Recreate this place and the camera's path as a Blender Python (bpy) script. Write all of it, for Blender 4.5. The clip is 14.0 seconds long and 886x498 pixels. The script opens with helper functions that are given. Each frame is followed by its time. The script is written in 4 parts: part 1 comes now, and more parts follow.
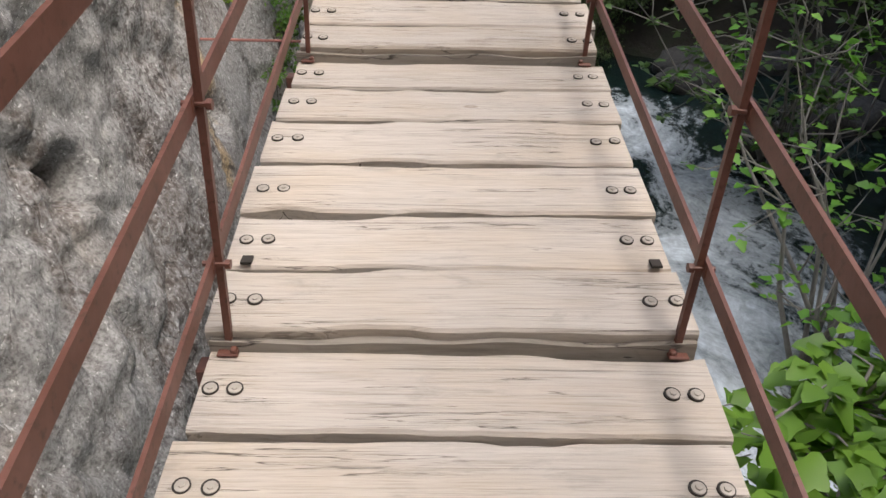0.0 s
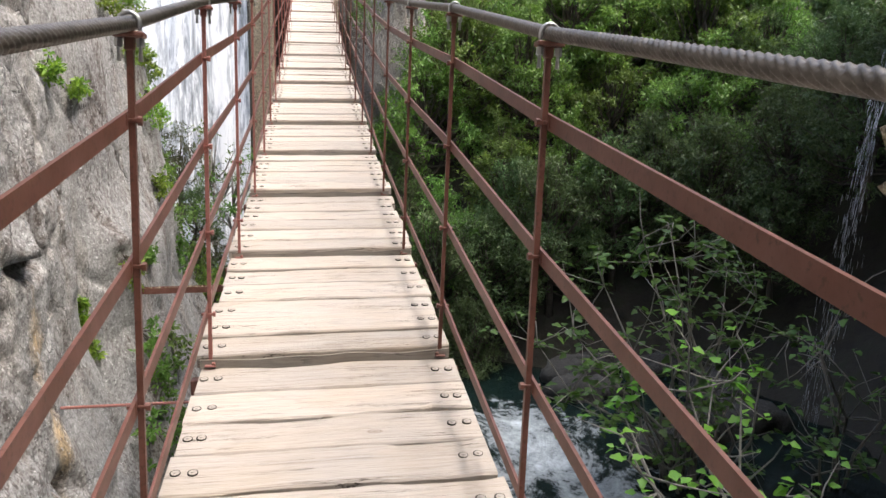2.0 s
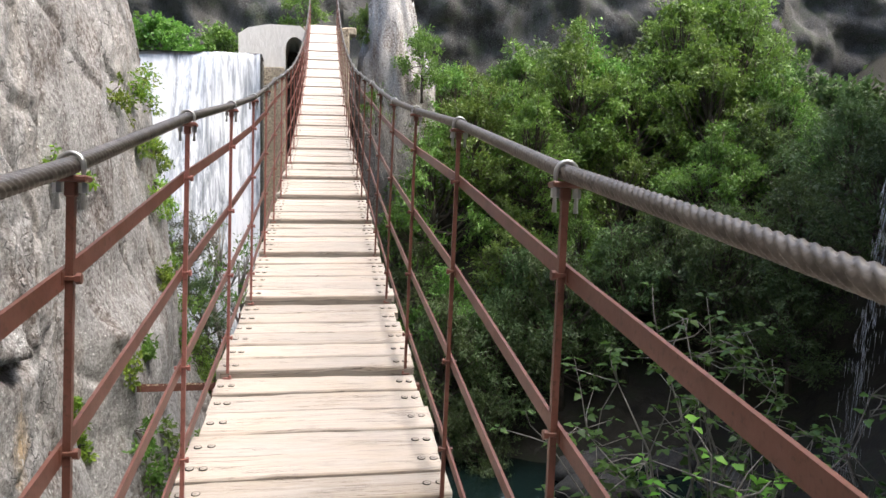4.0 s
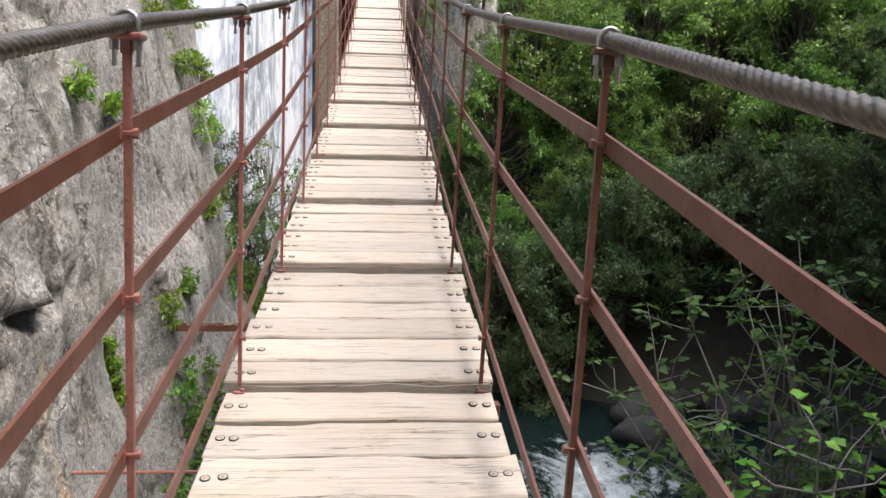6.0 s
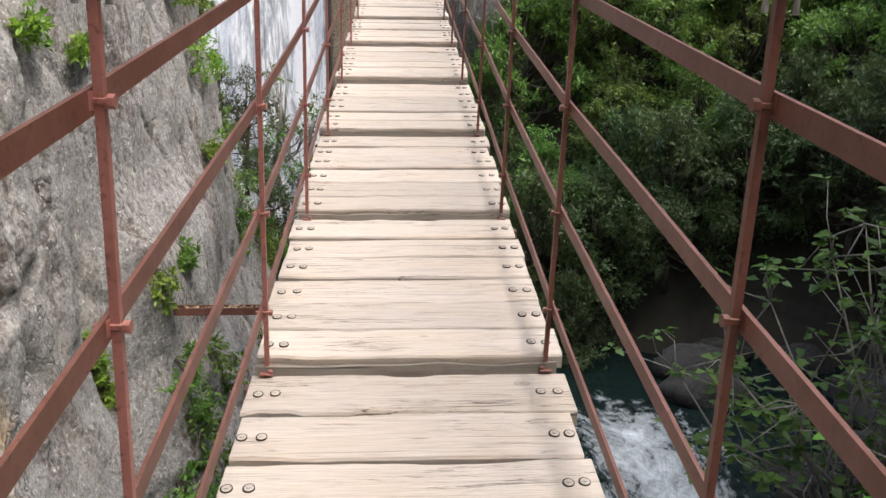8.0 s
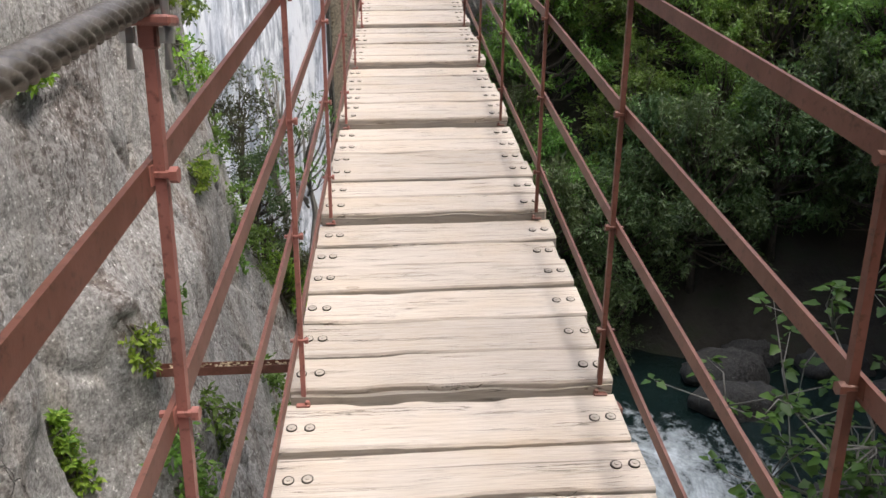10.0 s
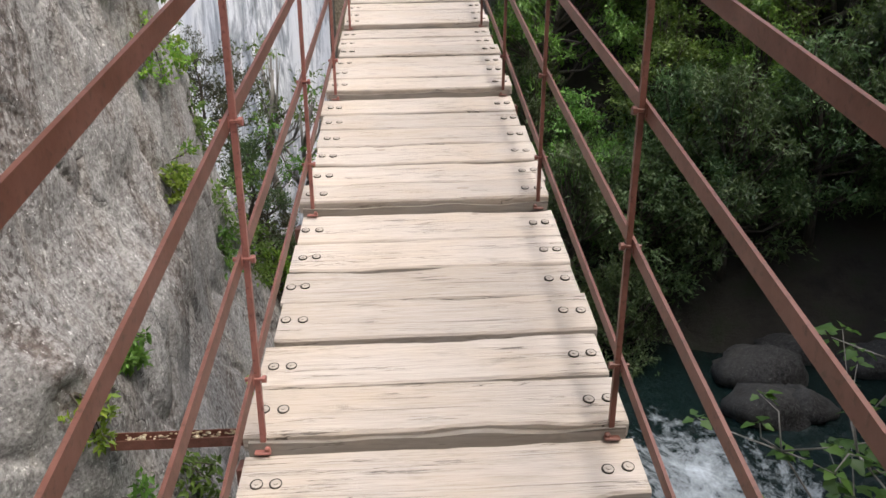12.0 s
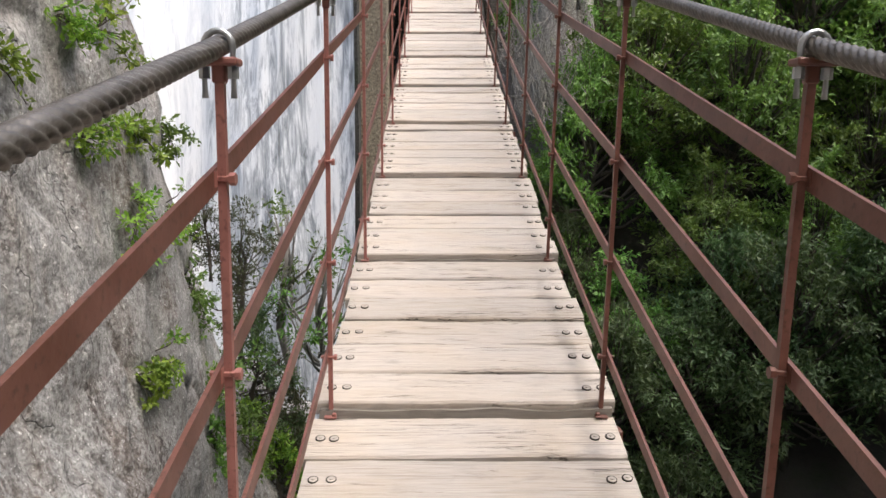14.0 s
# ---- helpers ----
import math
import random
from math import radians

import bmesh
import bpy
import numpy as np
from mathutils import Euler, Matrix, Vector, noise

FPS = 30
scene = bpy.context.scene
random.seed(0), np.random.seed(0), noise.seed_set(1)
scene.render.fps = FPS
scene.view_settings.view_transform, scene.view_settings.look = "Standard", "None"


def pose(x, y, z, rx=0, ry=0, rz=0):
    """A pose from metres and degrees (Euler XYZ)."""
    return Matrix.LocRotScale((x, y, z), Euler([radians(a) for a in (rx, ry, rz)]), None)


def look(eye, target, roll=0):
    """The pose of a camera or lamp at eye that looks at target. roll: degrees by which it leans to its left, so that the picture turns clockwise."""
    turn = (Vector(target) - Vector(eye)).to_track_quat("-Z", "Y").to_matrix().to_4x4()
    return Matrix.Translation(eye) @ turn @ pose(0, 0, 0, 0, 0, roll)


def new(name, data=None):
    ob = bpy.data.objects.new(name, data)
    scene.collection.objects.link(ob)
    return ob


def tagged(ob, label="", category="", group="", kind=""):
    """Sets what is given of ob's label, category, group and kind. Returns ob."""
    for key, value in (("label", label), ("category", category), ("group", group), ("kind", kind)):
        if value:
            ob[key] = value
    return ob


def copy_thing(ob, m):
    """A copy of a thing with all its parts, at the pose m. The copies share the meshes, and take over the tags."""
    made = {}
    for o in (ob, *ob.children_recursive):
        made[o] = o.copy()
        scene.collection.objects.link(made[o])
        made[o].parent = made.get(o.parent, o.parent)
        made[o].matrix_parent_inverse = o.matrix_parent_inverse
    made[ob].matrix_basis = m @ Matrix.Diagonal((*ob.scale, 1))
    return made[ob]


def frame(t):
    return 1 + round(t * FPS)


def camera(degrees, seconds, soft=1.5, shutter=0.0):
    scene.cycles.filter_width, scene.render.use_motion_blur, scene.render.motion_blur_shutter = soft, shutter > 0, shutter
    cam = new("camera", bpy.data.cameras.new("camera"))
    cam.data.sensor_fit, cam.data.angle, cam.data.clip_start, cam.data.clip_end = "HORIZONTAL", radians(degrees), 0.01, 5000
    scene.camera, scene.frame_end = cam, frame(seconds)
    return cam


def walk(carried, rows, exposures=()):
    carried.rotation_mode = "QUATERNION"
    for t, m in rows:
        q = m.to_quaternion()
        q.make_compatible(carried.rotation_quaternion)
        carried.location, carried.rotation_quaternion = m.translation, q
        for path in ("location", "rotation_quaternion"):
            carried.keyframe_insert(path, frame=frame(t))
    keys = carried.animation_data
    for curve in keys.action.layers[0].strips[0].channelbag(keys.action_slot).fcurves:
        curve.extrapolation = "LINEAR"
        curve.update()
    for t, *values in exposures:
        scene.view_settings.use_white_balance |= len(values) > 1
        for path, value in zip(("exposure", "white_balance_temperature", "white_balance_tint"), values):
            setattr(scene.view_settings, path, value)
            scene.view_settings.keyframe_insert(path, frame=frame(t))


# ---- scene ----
cam = camera(60.5, 14.0)
PATH = [
    (0, (-0.055, -2.461, 0.708), (-0.015, -0.726, -0.286), 1.2),
    (0.5, (-0.067, -2.365, 0.791), (0.07, -0.527, 0.015), -0.1),
    (1, (-0.065, -2.263, 0.871), (0.164, -0.368, 0.276), -0.8),
    (1.5, (-0.068, -2.033, 0.992), (0.118, -0.082, 0.594), 0.2),
    (2, (-0.035, -1.765, 1.106), (0.294, 0.191, 0.845), -0.1),
    (2.5, (-0.036, -1.63, 1.199), (0.552, 0.275, 1.05), -1.4),
    (3, (-0.005, -1.591, 1.245), (0.609, 0.311, 1.175), -1.3),
    (3.5, (-0.01, -1.573, 1.252), (0.426, 0.379, 1.209), -1.4),
    (3.7, (0.012, -1.543, 1.248), (0.37, 0.424, 1.213), -0.5),
    (5.8, (0.078, -0.479, 1.39), (0.284, 1.499, 1.181), 1.4),
    (6, (0.057, -0.311, 1.413), (0.227, 1.666, 1.163), 1.2),
    (6.5, (0.041, 0.128, 1.456), (0.182, 2.085, 1.07), -0.3),
    (7, (0.021, 0.572, 1.522), (0.117, 2.529, 1.122), 1.3),
    (7.5, (-0.012, 0.998, 1.619), (0.137, 2.946, 1.19), -1.7),
    (8, (-0.022, 1.396, 1.729), (0.091, 3.34, 1.274), 0.5),
    (8.5, (-0.058, 1.763, 1.8), (0.014, 3.699, 1.303), 0.6),
    (9, (-0.134, 2.103, 1.937), (-0.037, 4.047, 1.477), -0.9),
    (9.2, (-0.141, 2.232, 1.957), (-0.03, 4.169, 1.472), -1.1),
    (11.3, (-0.051, 3.755, 2.348), (-0.016, 5.678, 1.802), 0.1),
    (11.5, (-0.034, 3.921, 2.364), (-0.015, 5.832, 1.774), 0.1),
    (12, (-0.037, 4.306, 2.448), (0.029, 6.205, 1.822), -1.3),
    (12.5, (-0.063, 4.734, 2.567), (-0.047, 6.661, 2.031), -0.1),
    (13, (-0.08, 5.205, 2.657), (-0.093, 7.152, 2.2), -0.8),
    (13.5, (-0.074, 5.597, 2.759), (-0.037, 7.565, 2.402), -2.1),
    (14, (-0.095, 6.03, 2.878), (-0.08, 8.008, 2.578), 0.0),
]
EXPOSURES = [(0.0, 1.5), (1.0, 1.85), (3.0, 1.9), (3.7, 1.9), (6.0, 1.78), (9.0, 1.6), (14.0, 1.42)]
walk(cam, [(t, look(eye, target, roll)) for t, eye, target, roll in PATH], EXPOSURES)

# ---- light ----
world = bpy.data.worlds.new("sky")
scene.world = world
world.use_nodes = True
wn = world.node_tree.nodes
sky = wn.new("ShaderNodeTexSky")
sky.sky_type = "NISHITA"
sky.sun_disc = False
sky.sun_elevation = radians(58)
sky.sun_rotation = radians(112)
sky.air_density, sky.dust_density = 1.0, 4.0
wn["Background"].inputs["Strength"].default_value = 0.15
world.node_tree.links.new(sky.outputs[0], wn["Background"].inputs[0])
sun_data = bpy.data.lights.new("sun", "SUN")
sun_data.energy, sun_data.angle, sun_data.color = 2.0, radians(60), (1.0, 0.955, 0.89)
sun_ob = new("sun", sun_data)
sun_ob.matrix_world = look((20, -6, 36), (0, 2, 0))


# ---- materials ----
def material(name):
    m = bpy.data.materials.new(name)
    m.use_nodes = True
    nt = m.node_tree
    return m, nt, nt.nodes["Principled BSDF"]


def node(nt, kind, **values):
    n = nt.nodes.new(kind)
    for key, value in values.items():
        n.inputs[key.replace("_", " ")].default_value = value
    return n


def ramp(nt, source, stops):
    r = nt.nodes.new("ShaderNodeValToRGB")
    while len(r.color_ramp.elements) < len(stops):
        r.color_ramp.elements.new(0.5)
    for e, (p, c) in zip(r.color_ramp.elements, stops):
        e.position, e.color = p, (*c, 1) if len(c) == 3 else c
    nt.links.new(source, r.inputs[0])
    return r.outputs[0]


def coords(nt, scale=(1, 1, 1), kind="Object", shift=None):
    tc = nt.nodes.new("ShaderNodeTexCoord")
    mp = nt.nodes.new("ShaderNodeMapping")
    mp.inputs["Scale"].default_value = scale
    nt.links.new(tc.outputs[kind], mp.inputs["Vector"])
    if shift is not None:
        nt.links.new(shift, mp.inputs["Location"])
    return mp.outputs[0]


def noise_tex(nt, vec, scale, detail=6.0, rough=0.6, distortion=0.0):
    n = nt.nodes.new("ShaderNodeTexNoise")
    n.inputs["Scale"].default_value = scale
    n.inputs["Detail"].default_value = detail
    n.inputs["Roughness"].default_value = rough
    n.inputs["Distortion"].default_value = distortion
    nt.links.new(vec, n.inputs["Vector"])
    return n.outputs["Fac"]


def mix(nt, fac, a, b, mode="MIX"):
    n = nt.nodes.new("ShaderNodeMix")
    n.data_type, n.blend_type = "RGBA", mode
    for sock, v in ((n.inputs[0], fac), (n.inputs[6], a), (n.inputs[7], b)):
        if isinstance(v, (int, float)):
            sock.default_value = v
        elif isinstance(v, tuple):
            sock.default_value = (*v, 1)
        else:
            nt.links.new(v, sock)
    return n.outputs[2]


def math_node(nt, op, a, b):
    n = nt.nodes.new("ShaderNodeMath")
    n.operation = op
    for sock, v in zip(n.inputs, (a, b)):
        if isinstance(v, (int, float)):
            sock.default_value = v
        else:
            nt.links.new(v, sock)
    return n.outputs[0]


def bump(nt, bsdf, height, strength, distance):
    b = nt.nodes.new("ShaderNodeBump")
    b.inputs["Strength"].default_value = strength
    b.inputs["Distance"].default_value = distance
    nt.links.new(height, b.inputs["Height"])
    nt.links.new(b.outputs[0], bsdf.inputs["Normal"])


def wood_material(name="weathered_wood", tone=1.0):
    """Grey-beige sawn softwood: fine grain, soft blotches, long drying splits and small knots."""
    m, nt, p = material(name)
    info = nt.nodes.new("ShaderNodeObjectInfo")
    sh = nt.nodes.new("ShaderNodeVectorMath")
    sh.operation = "SCALE"
    sh.inputs[0].default_value = (37.0, 19.0, 11.0)
    nt.links.new(info.outputs["Random"], sh.inputs["Scale"])
    shift = sh.outputs[0]
    grain = noise_tex(nt, coords(nt, (1, 5, 9), "Object", shift), 4.0, 8, 0.65, 0.6)
    col = ramp(nt, grain, [(0.22, (0.37, 0.318, 0.27)), (0.40, (0.475, 0.422, 0.368)), (0.60, (0.525, 0.474, 0.42)), (0.8, (0.575, 0.53, 0.48))])
    blot = noise_tex(nt, coords(nt, (1.3, 0.7, 3), "Object", shift), 1.8, 5, 0.6)
    col = mix(nt, ramp(nt, blot, [(0.42, (0, 0, 0)), (0.72, (0.7, 0.7, 0.7))]), col, (0.50, 0.415, 0.32))
    grime = noise_tex(nt, coords(nt, (2.2, 1.2, 3), "Object", shift), 2.7, 7, 0.7, 0.4)
    col = mix(nt, ramp(nt, grime, [(0.56, (0, 0, 0)), (0.74, (0.55, 0.55, 0.55))]), col, (0.27, 0.235, 0.205))
    fine = noise_tex(nt, coords(nt, (1.6, 13, 20), "Object", shift), 5.0, 5, 0.6, 0.3)
    col = mix(nt, 1.0, col, ramp(nt, fine, [(0.3, (0.78, 0.77, 0.75)), (0.5, (1, 1, 1)), (0.7, (1.08, 1.08, 1.08))]), "MULTIPLY")
    split = noise_tex(nt, coords(nt, (0.75, 4.2, 4), "Object", shift), 2.0, 5, 0.55, 0.25)
    sm = ramp(nt, math_node(nt, "ABSOLUTE", math_node(nt, "SUBTRACT", split, 0.565), 0.0), [(0.0, (1, 1, 1)), (0.0055, (0.75, 0.75, 0.75)), (0.011, (0, 0, 0))])
    gate = ramp(nt, noise_tex(nt, coords(nt, (1.5, 1.1, 1), "Object", shift), 1.7, 3, 0.5), [(0.46, (0, 0, 0)), (0.56, (1, 1, 1))])
    sm = math_node(nt, "MULTIPLY", sm, gate)
    hair = noise_tex(nt, coords(nt, (0.5, 15, 15), "Object", shift), 2.4, 4, 0.5, 0.4)
    hm = ramp(nt, hair, [(0.65, (0, 0, 0)), (0.69, (0.6, 0.6, 0.6))])
    cm = math_node(nt, "MAXIMUM", sm, hm)
    col = mix(nt, math_node(nt, "MULTIPLY", cm, 0.9), col, (0.07, 0.055, 0.042))
    knot = nt.nodes.new("ShaderNodeTexVoronoi")
    knot.inputs["Scale"].default_value = 2.3
    nt.links.new(coords(nt, (1, 0.42, 1), "Object", shift), knot.inputs["Vector"])
    km = ramp(nt, knot.outputs["Distance"], [(0.0, (0.5, 0.5, 0.5)), (0.022, (0.5, 0.5, 0.5)), (0.034, (0.1, 0.1, 0.1)), (0.05, (0.55, 0.55, 0.55)), (0.07, (0, 0, 0))])
    col = mix(nt, km, col, (0.19, 0.13, 0.085))
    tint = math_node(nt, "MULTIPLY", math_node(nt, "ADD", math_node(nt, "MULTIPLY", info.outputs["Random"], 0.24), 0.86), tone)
    hsv = node(nt, "ShaderNodeHueSaturation")
    nt.links.new(tint, hsv.inputs["Value"])
    nt.links.new(col, hsv.inputs["Color"])
    nt.links.new(hsv.outputs[0], p.inputs["Base Color"])
    p.inputs["Roughness"].default_value = 0.85
    h = math_node(nt, "SUBTRACT", math_node(nt, "ADD", grain, math_node(nt, "MULTIPLY", fine, 0.4)), math_node(nt, "MULTIPLY", cm, 1.2))
    bump(nt, p, h, 0.55, 0.005)
    return m


def paint_material(name, base, worn, rust):
    m, nt, p = material(name)
    v = coords(nt, (1, 1, 1))
    n1 = noise_tex(nt, v, 9.0, 6, 0.6)
    n2 = noise_tex(nt, v, 70.0, 4, 0.6)
    col = mix(nt, ramp(nt, n1, [(0.38, (0, 0, 0)), (0.7, (1, 1, 1))]), base, worn)
    col = mix(nt, ramp(nt, n2, [(0.55, (0, 0, 0)), (0.7, (0.8, 0.8, 0.8))]), col, rust)
    nt.links.new(col, p.inputs["Base Color"])
    p.inputs["Roughness"].default_value = 0.5
    bump(nt, p, n2, 0.25, 0.002)
    return m


def steel_material(name, lo, hi, rough, metal=0.75):
    m, nt, p = material(name)
    n1 = noise_tex(nt, coords(nt), 30.0, 5, 0.6)
    nt.links.new(ramp(nt, n1, [(0.3, lo), (0.7, hi)]), p.inputs["Base Color"])
    p.inputs["Roughness"].default_value = rough
    p.inputs["Metallic"].default_value = metal
    bump(nt, p, n1, 0.2, 0.002)
    return m


def rock_material(name, dark, mid, pale, stain, stain_amount=0.55, moss=(0.10, 0.13, 0.03), moss_amount=0.0, spots=(), pits=1.0):
    """Rough limestone: soft tone changes, streaks, brown blotches, pale chips, dark grit and fine cracks."""
    m, nt, p = material(name)
    v = coords(nt)
    big = noise_tex(nt, coords(nt, (1, 1, 0.5)), 0.5, 6, 0.62)
    col = ramp(nt, big, [(0.34, tuple(0.86 * a for a in mid)), (0.5, mid), (0.76, pale)])
    streak = noise_tex(nt, coords(nt, (1, 1, 0.11)), 1.7, 7, 0.65, 0.2)
    col = mix(nt, ramp(nt, streak, [(0.53, (0, 0, 0)), (0.70, (stain_amount,) * 3)]), col, stain)
    dstreak = noise_tex(nt, coords(nt, (1.3, 1.3, 0.12)), 2.6, 7, 0.7, 0.1)
    col = mix(nt, ramp(nt, dstreak, [(0.57, (0, 0, 0)), (0.74, (0.45, 0.45, 0.45))]), col, dark)
    grit = noise_tex(nt, v, 13.0, 4, 0.6)
    dust = noise_tex(nt, v, 34.0, 4, 0.65)
    blotch = noise_tex(nt, coords(nt, (1, 1, 0.5)), 0.9, 7, 0.66)
    bm_ = math_node(nt, "MULTIPLY", ramp(nt, blotch, [(0.515, (0, 0, 0)), (0.59, (1, 1, 1))]), ramp(nt, grit, [(0.40, (1, 1, 1)), (0.60, (0.15, 0.15, 0.15))]))
    col = mix(nt, bm_, col, tuple((0.62 * a + 0.16 * b) * c for a, b, c in zip(dark, stain, (1.08, 0.97, 0.93))))
    for sy, sz, hy, hz in spots:
        sep = nt.nodes.new("ShaderNodeSeparateXYZ")
        nt.links.new(v, sep.inputs[0])
        a = math_node(nt, "ABSOLUTE", math_node(nt, "DIVIDE", math_node(nt, "SUBTRACT", sep.outputs[1], sy), hy), 0.0)
        b = math_node(nt, "ABSOLUTE", math_node(nt, "DIVIDE", math_node(nt, "SUBTRACT", sep.outputs[2], sz), hz), 0.0)
        k = math_node(nt, "ADD", math_node(nt, "ADD", a, b), math_node(nt, "MULTIPLY", math_node(nt, "SUBTRACT", streak, 0.5), 2.4))
        col = mix(nt, ramp(nt, k, [(0.35, (0.85, 0.85, 0.85)), (1.1, (0, 0, 0))]), col, (0.50, 0.36, 0.20))
    chip = noise_tex(nt, coords(nt, (1, 1, 0.6)), 6.5, 7, 0.7)
    white = tuple(min(0.72, 1.5 * a) for a in pale)
    col = mix(nt, ramp(nt, chip, [(0.645, (0, 0, 0)), (0.685, (0.8, 0.8, 0.8))]), col, white)
    col = mix(nt, ramp(nt, chip, [(0.31, (0.6, 0.6, 0.6)), (0.36, (0, 0, 0))]), col, tuple(0.6 * a for a in dark))
    runs = noise_tex(nt, coords(nt, (3.2, 3.2, 0.28)), 1.8, 7, 0.7, 0.15)
    col = mix(nt, ramp(nt, runs, [(0.61, (0, 0, 0)), (0.69, (0.7, 0.7, 0.7))]), col, tuple(min(0.7, 1.3 * a) for a in pale))
    band = noise_tex(nt, coords(nt, (1, 1, 0.3)), 0.62, 5, 0.6, 0.4)
    pit = noise_tex(nt, coords(nt, (1, 1, 0.7)), 17.0, 5, 0.7)
    pm = math_node(nt, "MULTIPLY", ramp(nt, band, [(0.47, (0.12, 0.12, 0.12)), (0.6, (1, 1, 1))]), ramp(nt, pit, [(0.5, (0, 0, 0)), (0.57, (0.85 * pits,) * 3)]))
    col = mix(nt, pm, col, tuple(0.62 * a * c for a, c in zip(dark, (1.12, 0.94, 0.88))))
    fleck = noise_tex(nt, v, 24.0, 3, 0.6)
    col = mix(nt, ramp(nt, fleck, [(0.64, (0, 0, 0)), (0.67, (0.9, 0.9, 0.9))]), col, white)
    if moss_amount:
        mm = noise_tex(nt, v, 0.8, 8, 0.7, 0.5)
        col = mix(nt, ramp(nt, mm, [(0.5, (0, 0, 0)), (0.66, (moss_amount,) * 3)]), col, moss)
    col = mix(nt, 1.0, col, ramp(nt, grit, [(0.33, (0.62, 0.615, 0.61)), (0.48, (0.97, 0.97, 0.97)), (0.64, (1.16, 1.16, 1.16))]), "MULTIPLY")
    col = mix(nt, 1.0, col, ramp(nt, dust, [(0.36, (0.60, 0.595, 0.59)), (0.5, (1.0, 1.0, 1.0)), (0.64, (1.22, 1.22, 1.22))]), "MULTIPLY")
    crack = nt.nodes.new("ShaderNodeTexVoronoi")
    crack.feature = "DISTANCE_TO_EDGE"
    crack.inputs["Scale"].default_value = 1.0
    warp = nt.nodes.new("ShaderNodeVectorMath")
    wn_ = nt.nodes.new("ShaderNodeTexNoise")
    wn_.inputs["Scale"].default_value = 1.4
    wn_.inputs["Detail"].default_value = 6
    nt.links.new(v, wn_.inputs["Vector"])
    nt.links.new(coords(nt, (1, 1, 0.35)), warp.inputs[0])
    nt.links.new(wn_.outputs["Color"], warp.inputs[1])
    nt.links.new(warp.outputs[0], crack.inputs["Vector"])
    line = ramp(nt, crack.outputs["Distance"], [(0.0, (1, 1, 1)), (0.012, (0, 0, 0))])
    line = math_node(nt, "MULTIPLY", line, ramp(nt, big, [(0.45, (0, 0, 0)), (0.55, (1, 1, 1))]))
    col = mix(nt, math_node(nt, "MULTIPLY", line, 0.22), col, tuple(0.35 * a for a in dark))
    nt.links.new(col, p.inputs["Base Color"])
    p.inputs["Roughness"].default_value = 0.9
    h = math_node(nt, "ADD", math_node(nt, "MULTIPLY", grit, 0.5), math_node(nt, "MULTIPLY", chip, 0.6))
    h = math_node(nt, "SUBTRACT", h, math_node(nt, "MULTIPLY", line, 0.4))
    bump(nt, p, h, 0.8, 0.055)
    return m


def leaf_material(name, lo, hi, tip):
    m, nt, p = material(name)
    geo = nt.nodes.new("ShaderNodeNewGeometry")
    info = nt.nodes.new("ShaderNodeObjectInfo")
    col = ramp(nt, geo.outputs["Random Per Island"], [(0.0, lo), (0.6, hi), (1.0, tip)])
    big = noise_tex(nt, coords(nt), 0.9, 3, 0.5)
    col = mix(nt, ramp(nt, big, [(0.35, (0, 0, 0)), (0.7, (0.6, 0.6, 0.6))]), col, tip)
    hsv = node(nt, "ShaderNodeHueSaturation")
    nt.links.new(math_node(nt, "ADD", math_node(nt, "MULTIPLY", info.outputs["Random"], 0.04), 0.495), hsv.inputs["Hue"])
    nt.links.new(math_node(nt, "ADD", math_node(nt, "MULTIPLY", info.outputs["Random"], 0.5), 0.75), hsv.inputs["Value"])
    nt.links.new(col, hsv.inputs["Color"])
    nt.links.new(hsv.outputs[0], p.inputs["Base Color"])
    p.inputs["Roughness"].default_value = 0.5
    tr = nt.nodes.new("ShaderNodeBsdfTranslucent")
    nt.links.new(hsv.outputs[0], tr.inputs["Color"])
    ms = nt.nodes.new("ShaderNodeMixShader")
    ms.inputs[0].default_value = 0.4
    nt.links.new(p.outputs[0], ms.inputs[1])
    nt.links.new(tr.outputs[0], ms.inputs[2])
    nt.links.new(ms.outputs[0], nt.nodes["Material Output"].inputs["Surface"])
    return m


def bark_material(name, lo, hi):
    m, nt, p = material(name)
    n = noise_tex(nt, coords(nt, (1, 1, 0.3)), 14.0, 6, 0.7)
    nt.links.new(ramp(nt, n, [(0.3, lo), (0.7, hi)]), p.inputs["Base Color"])
    p.inputs["Roughness"].default_value = 0.9
    bump(nt, p, n, 0.6, 0.02)
    return m


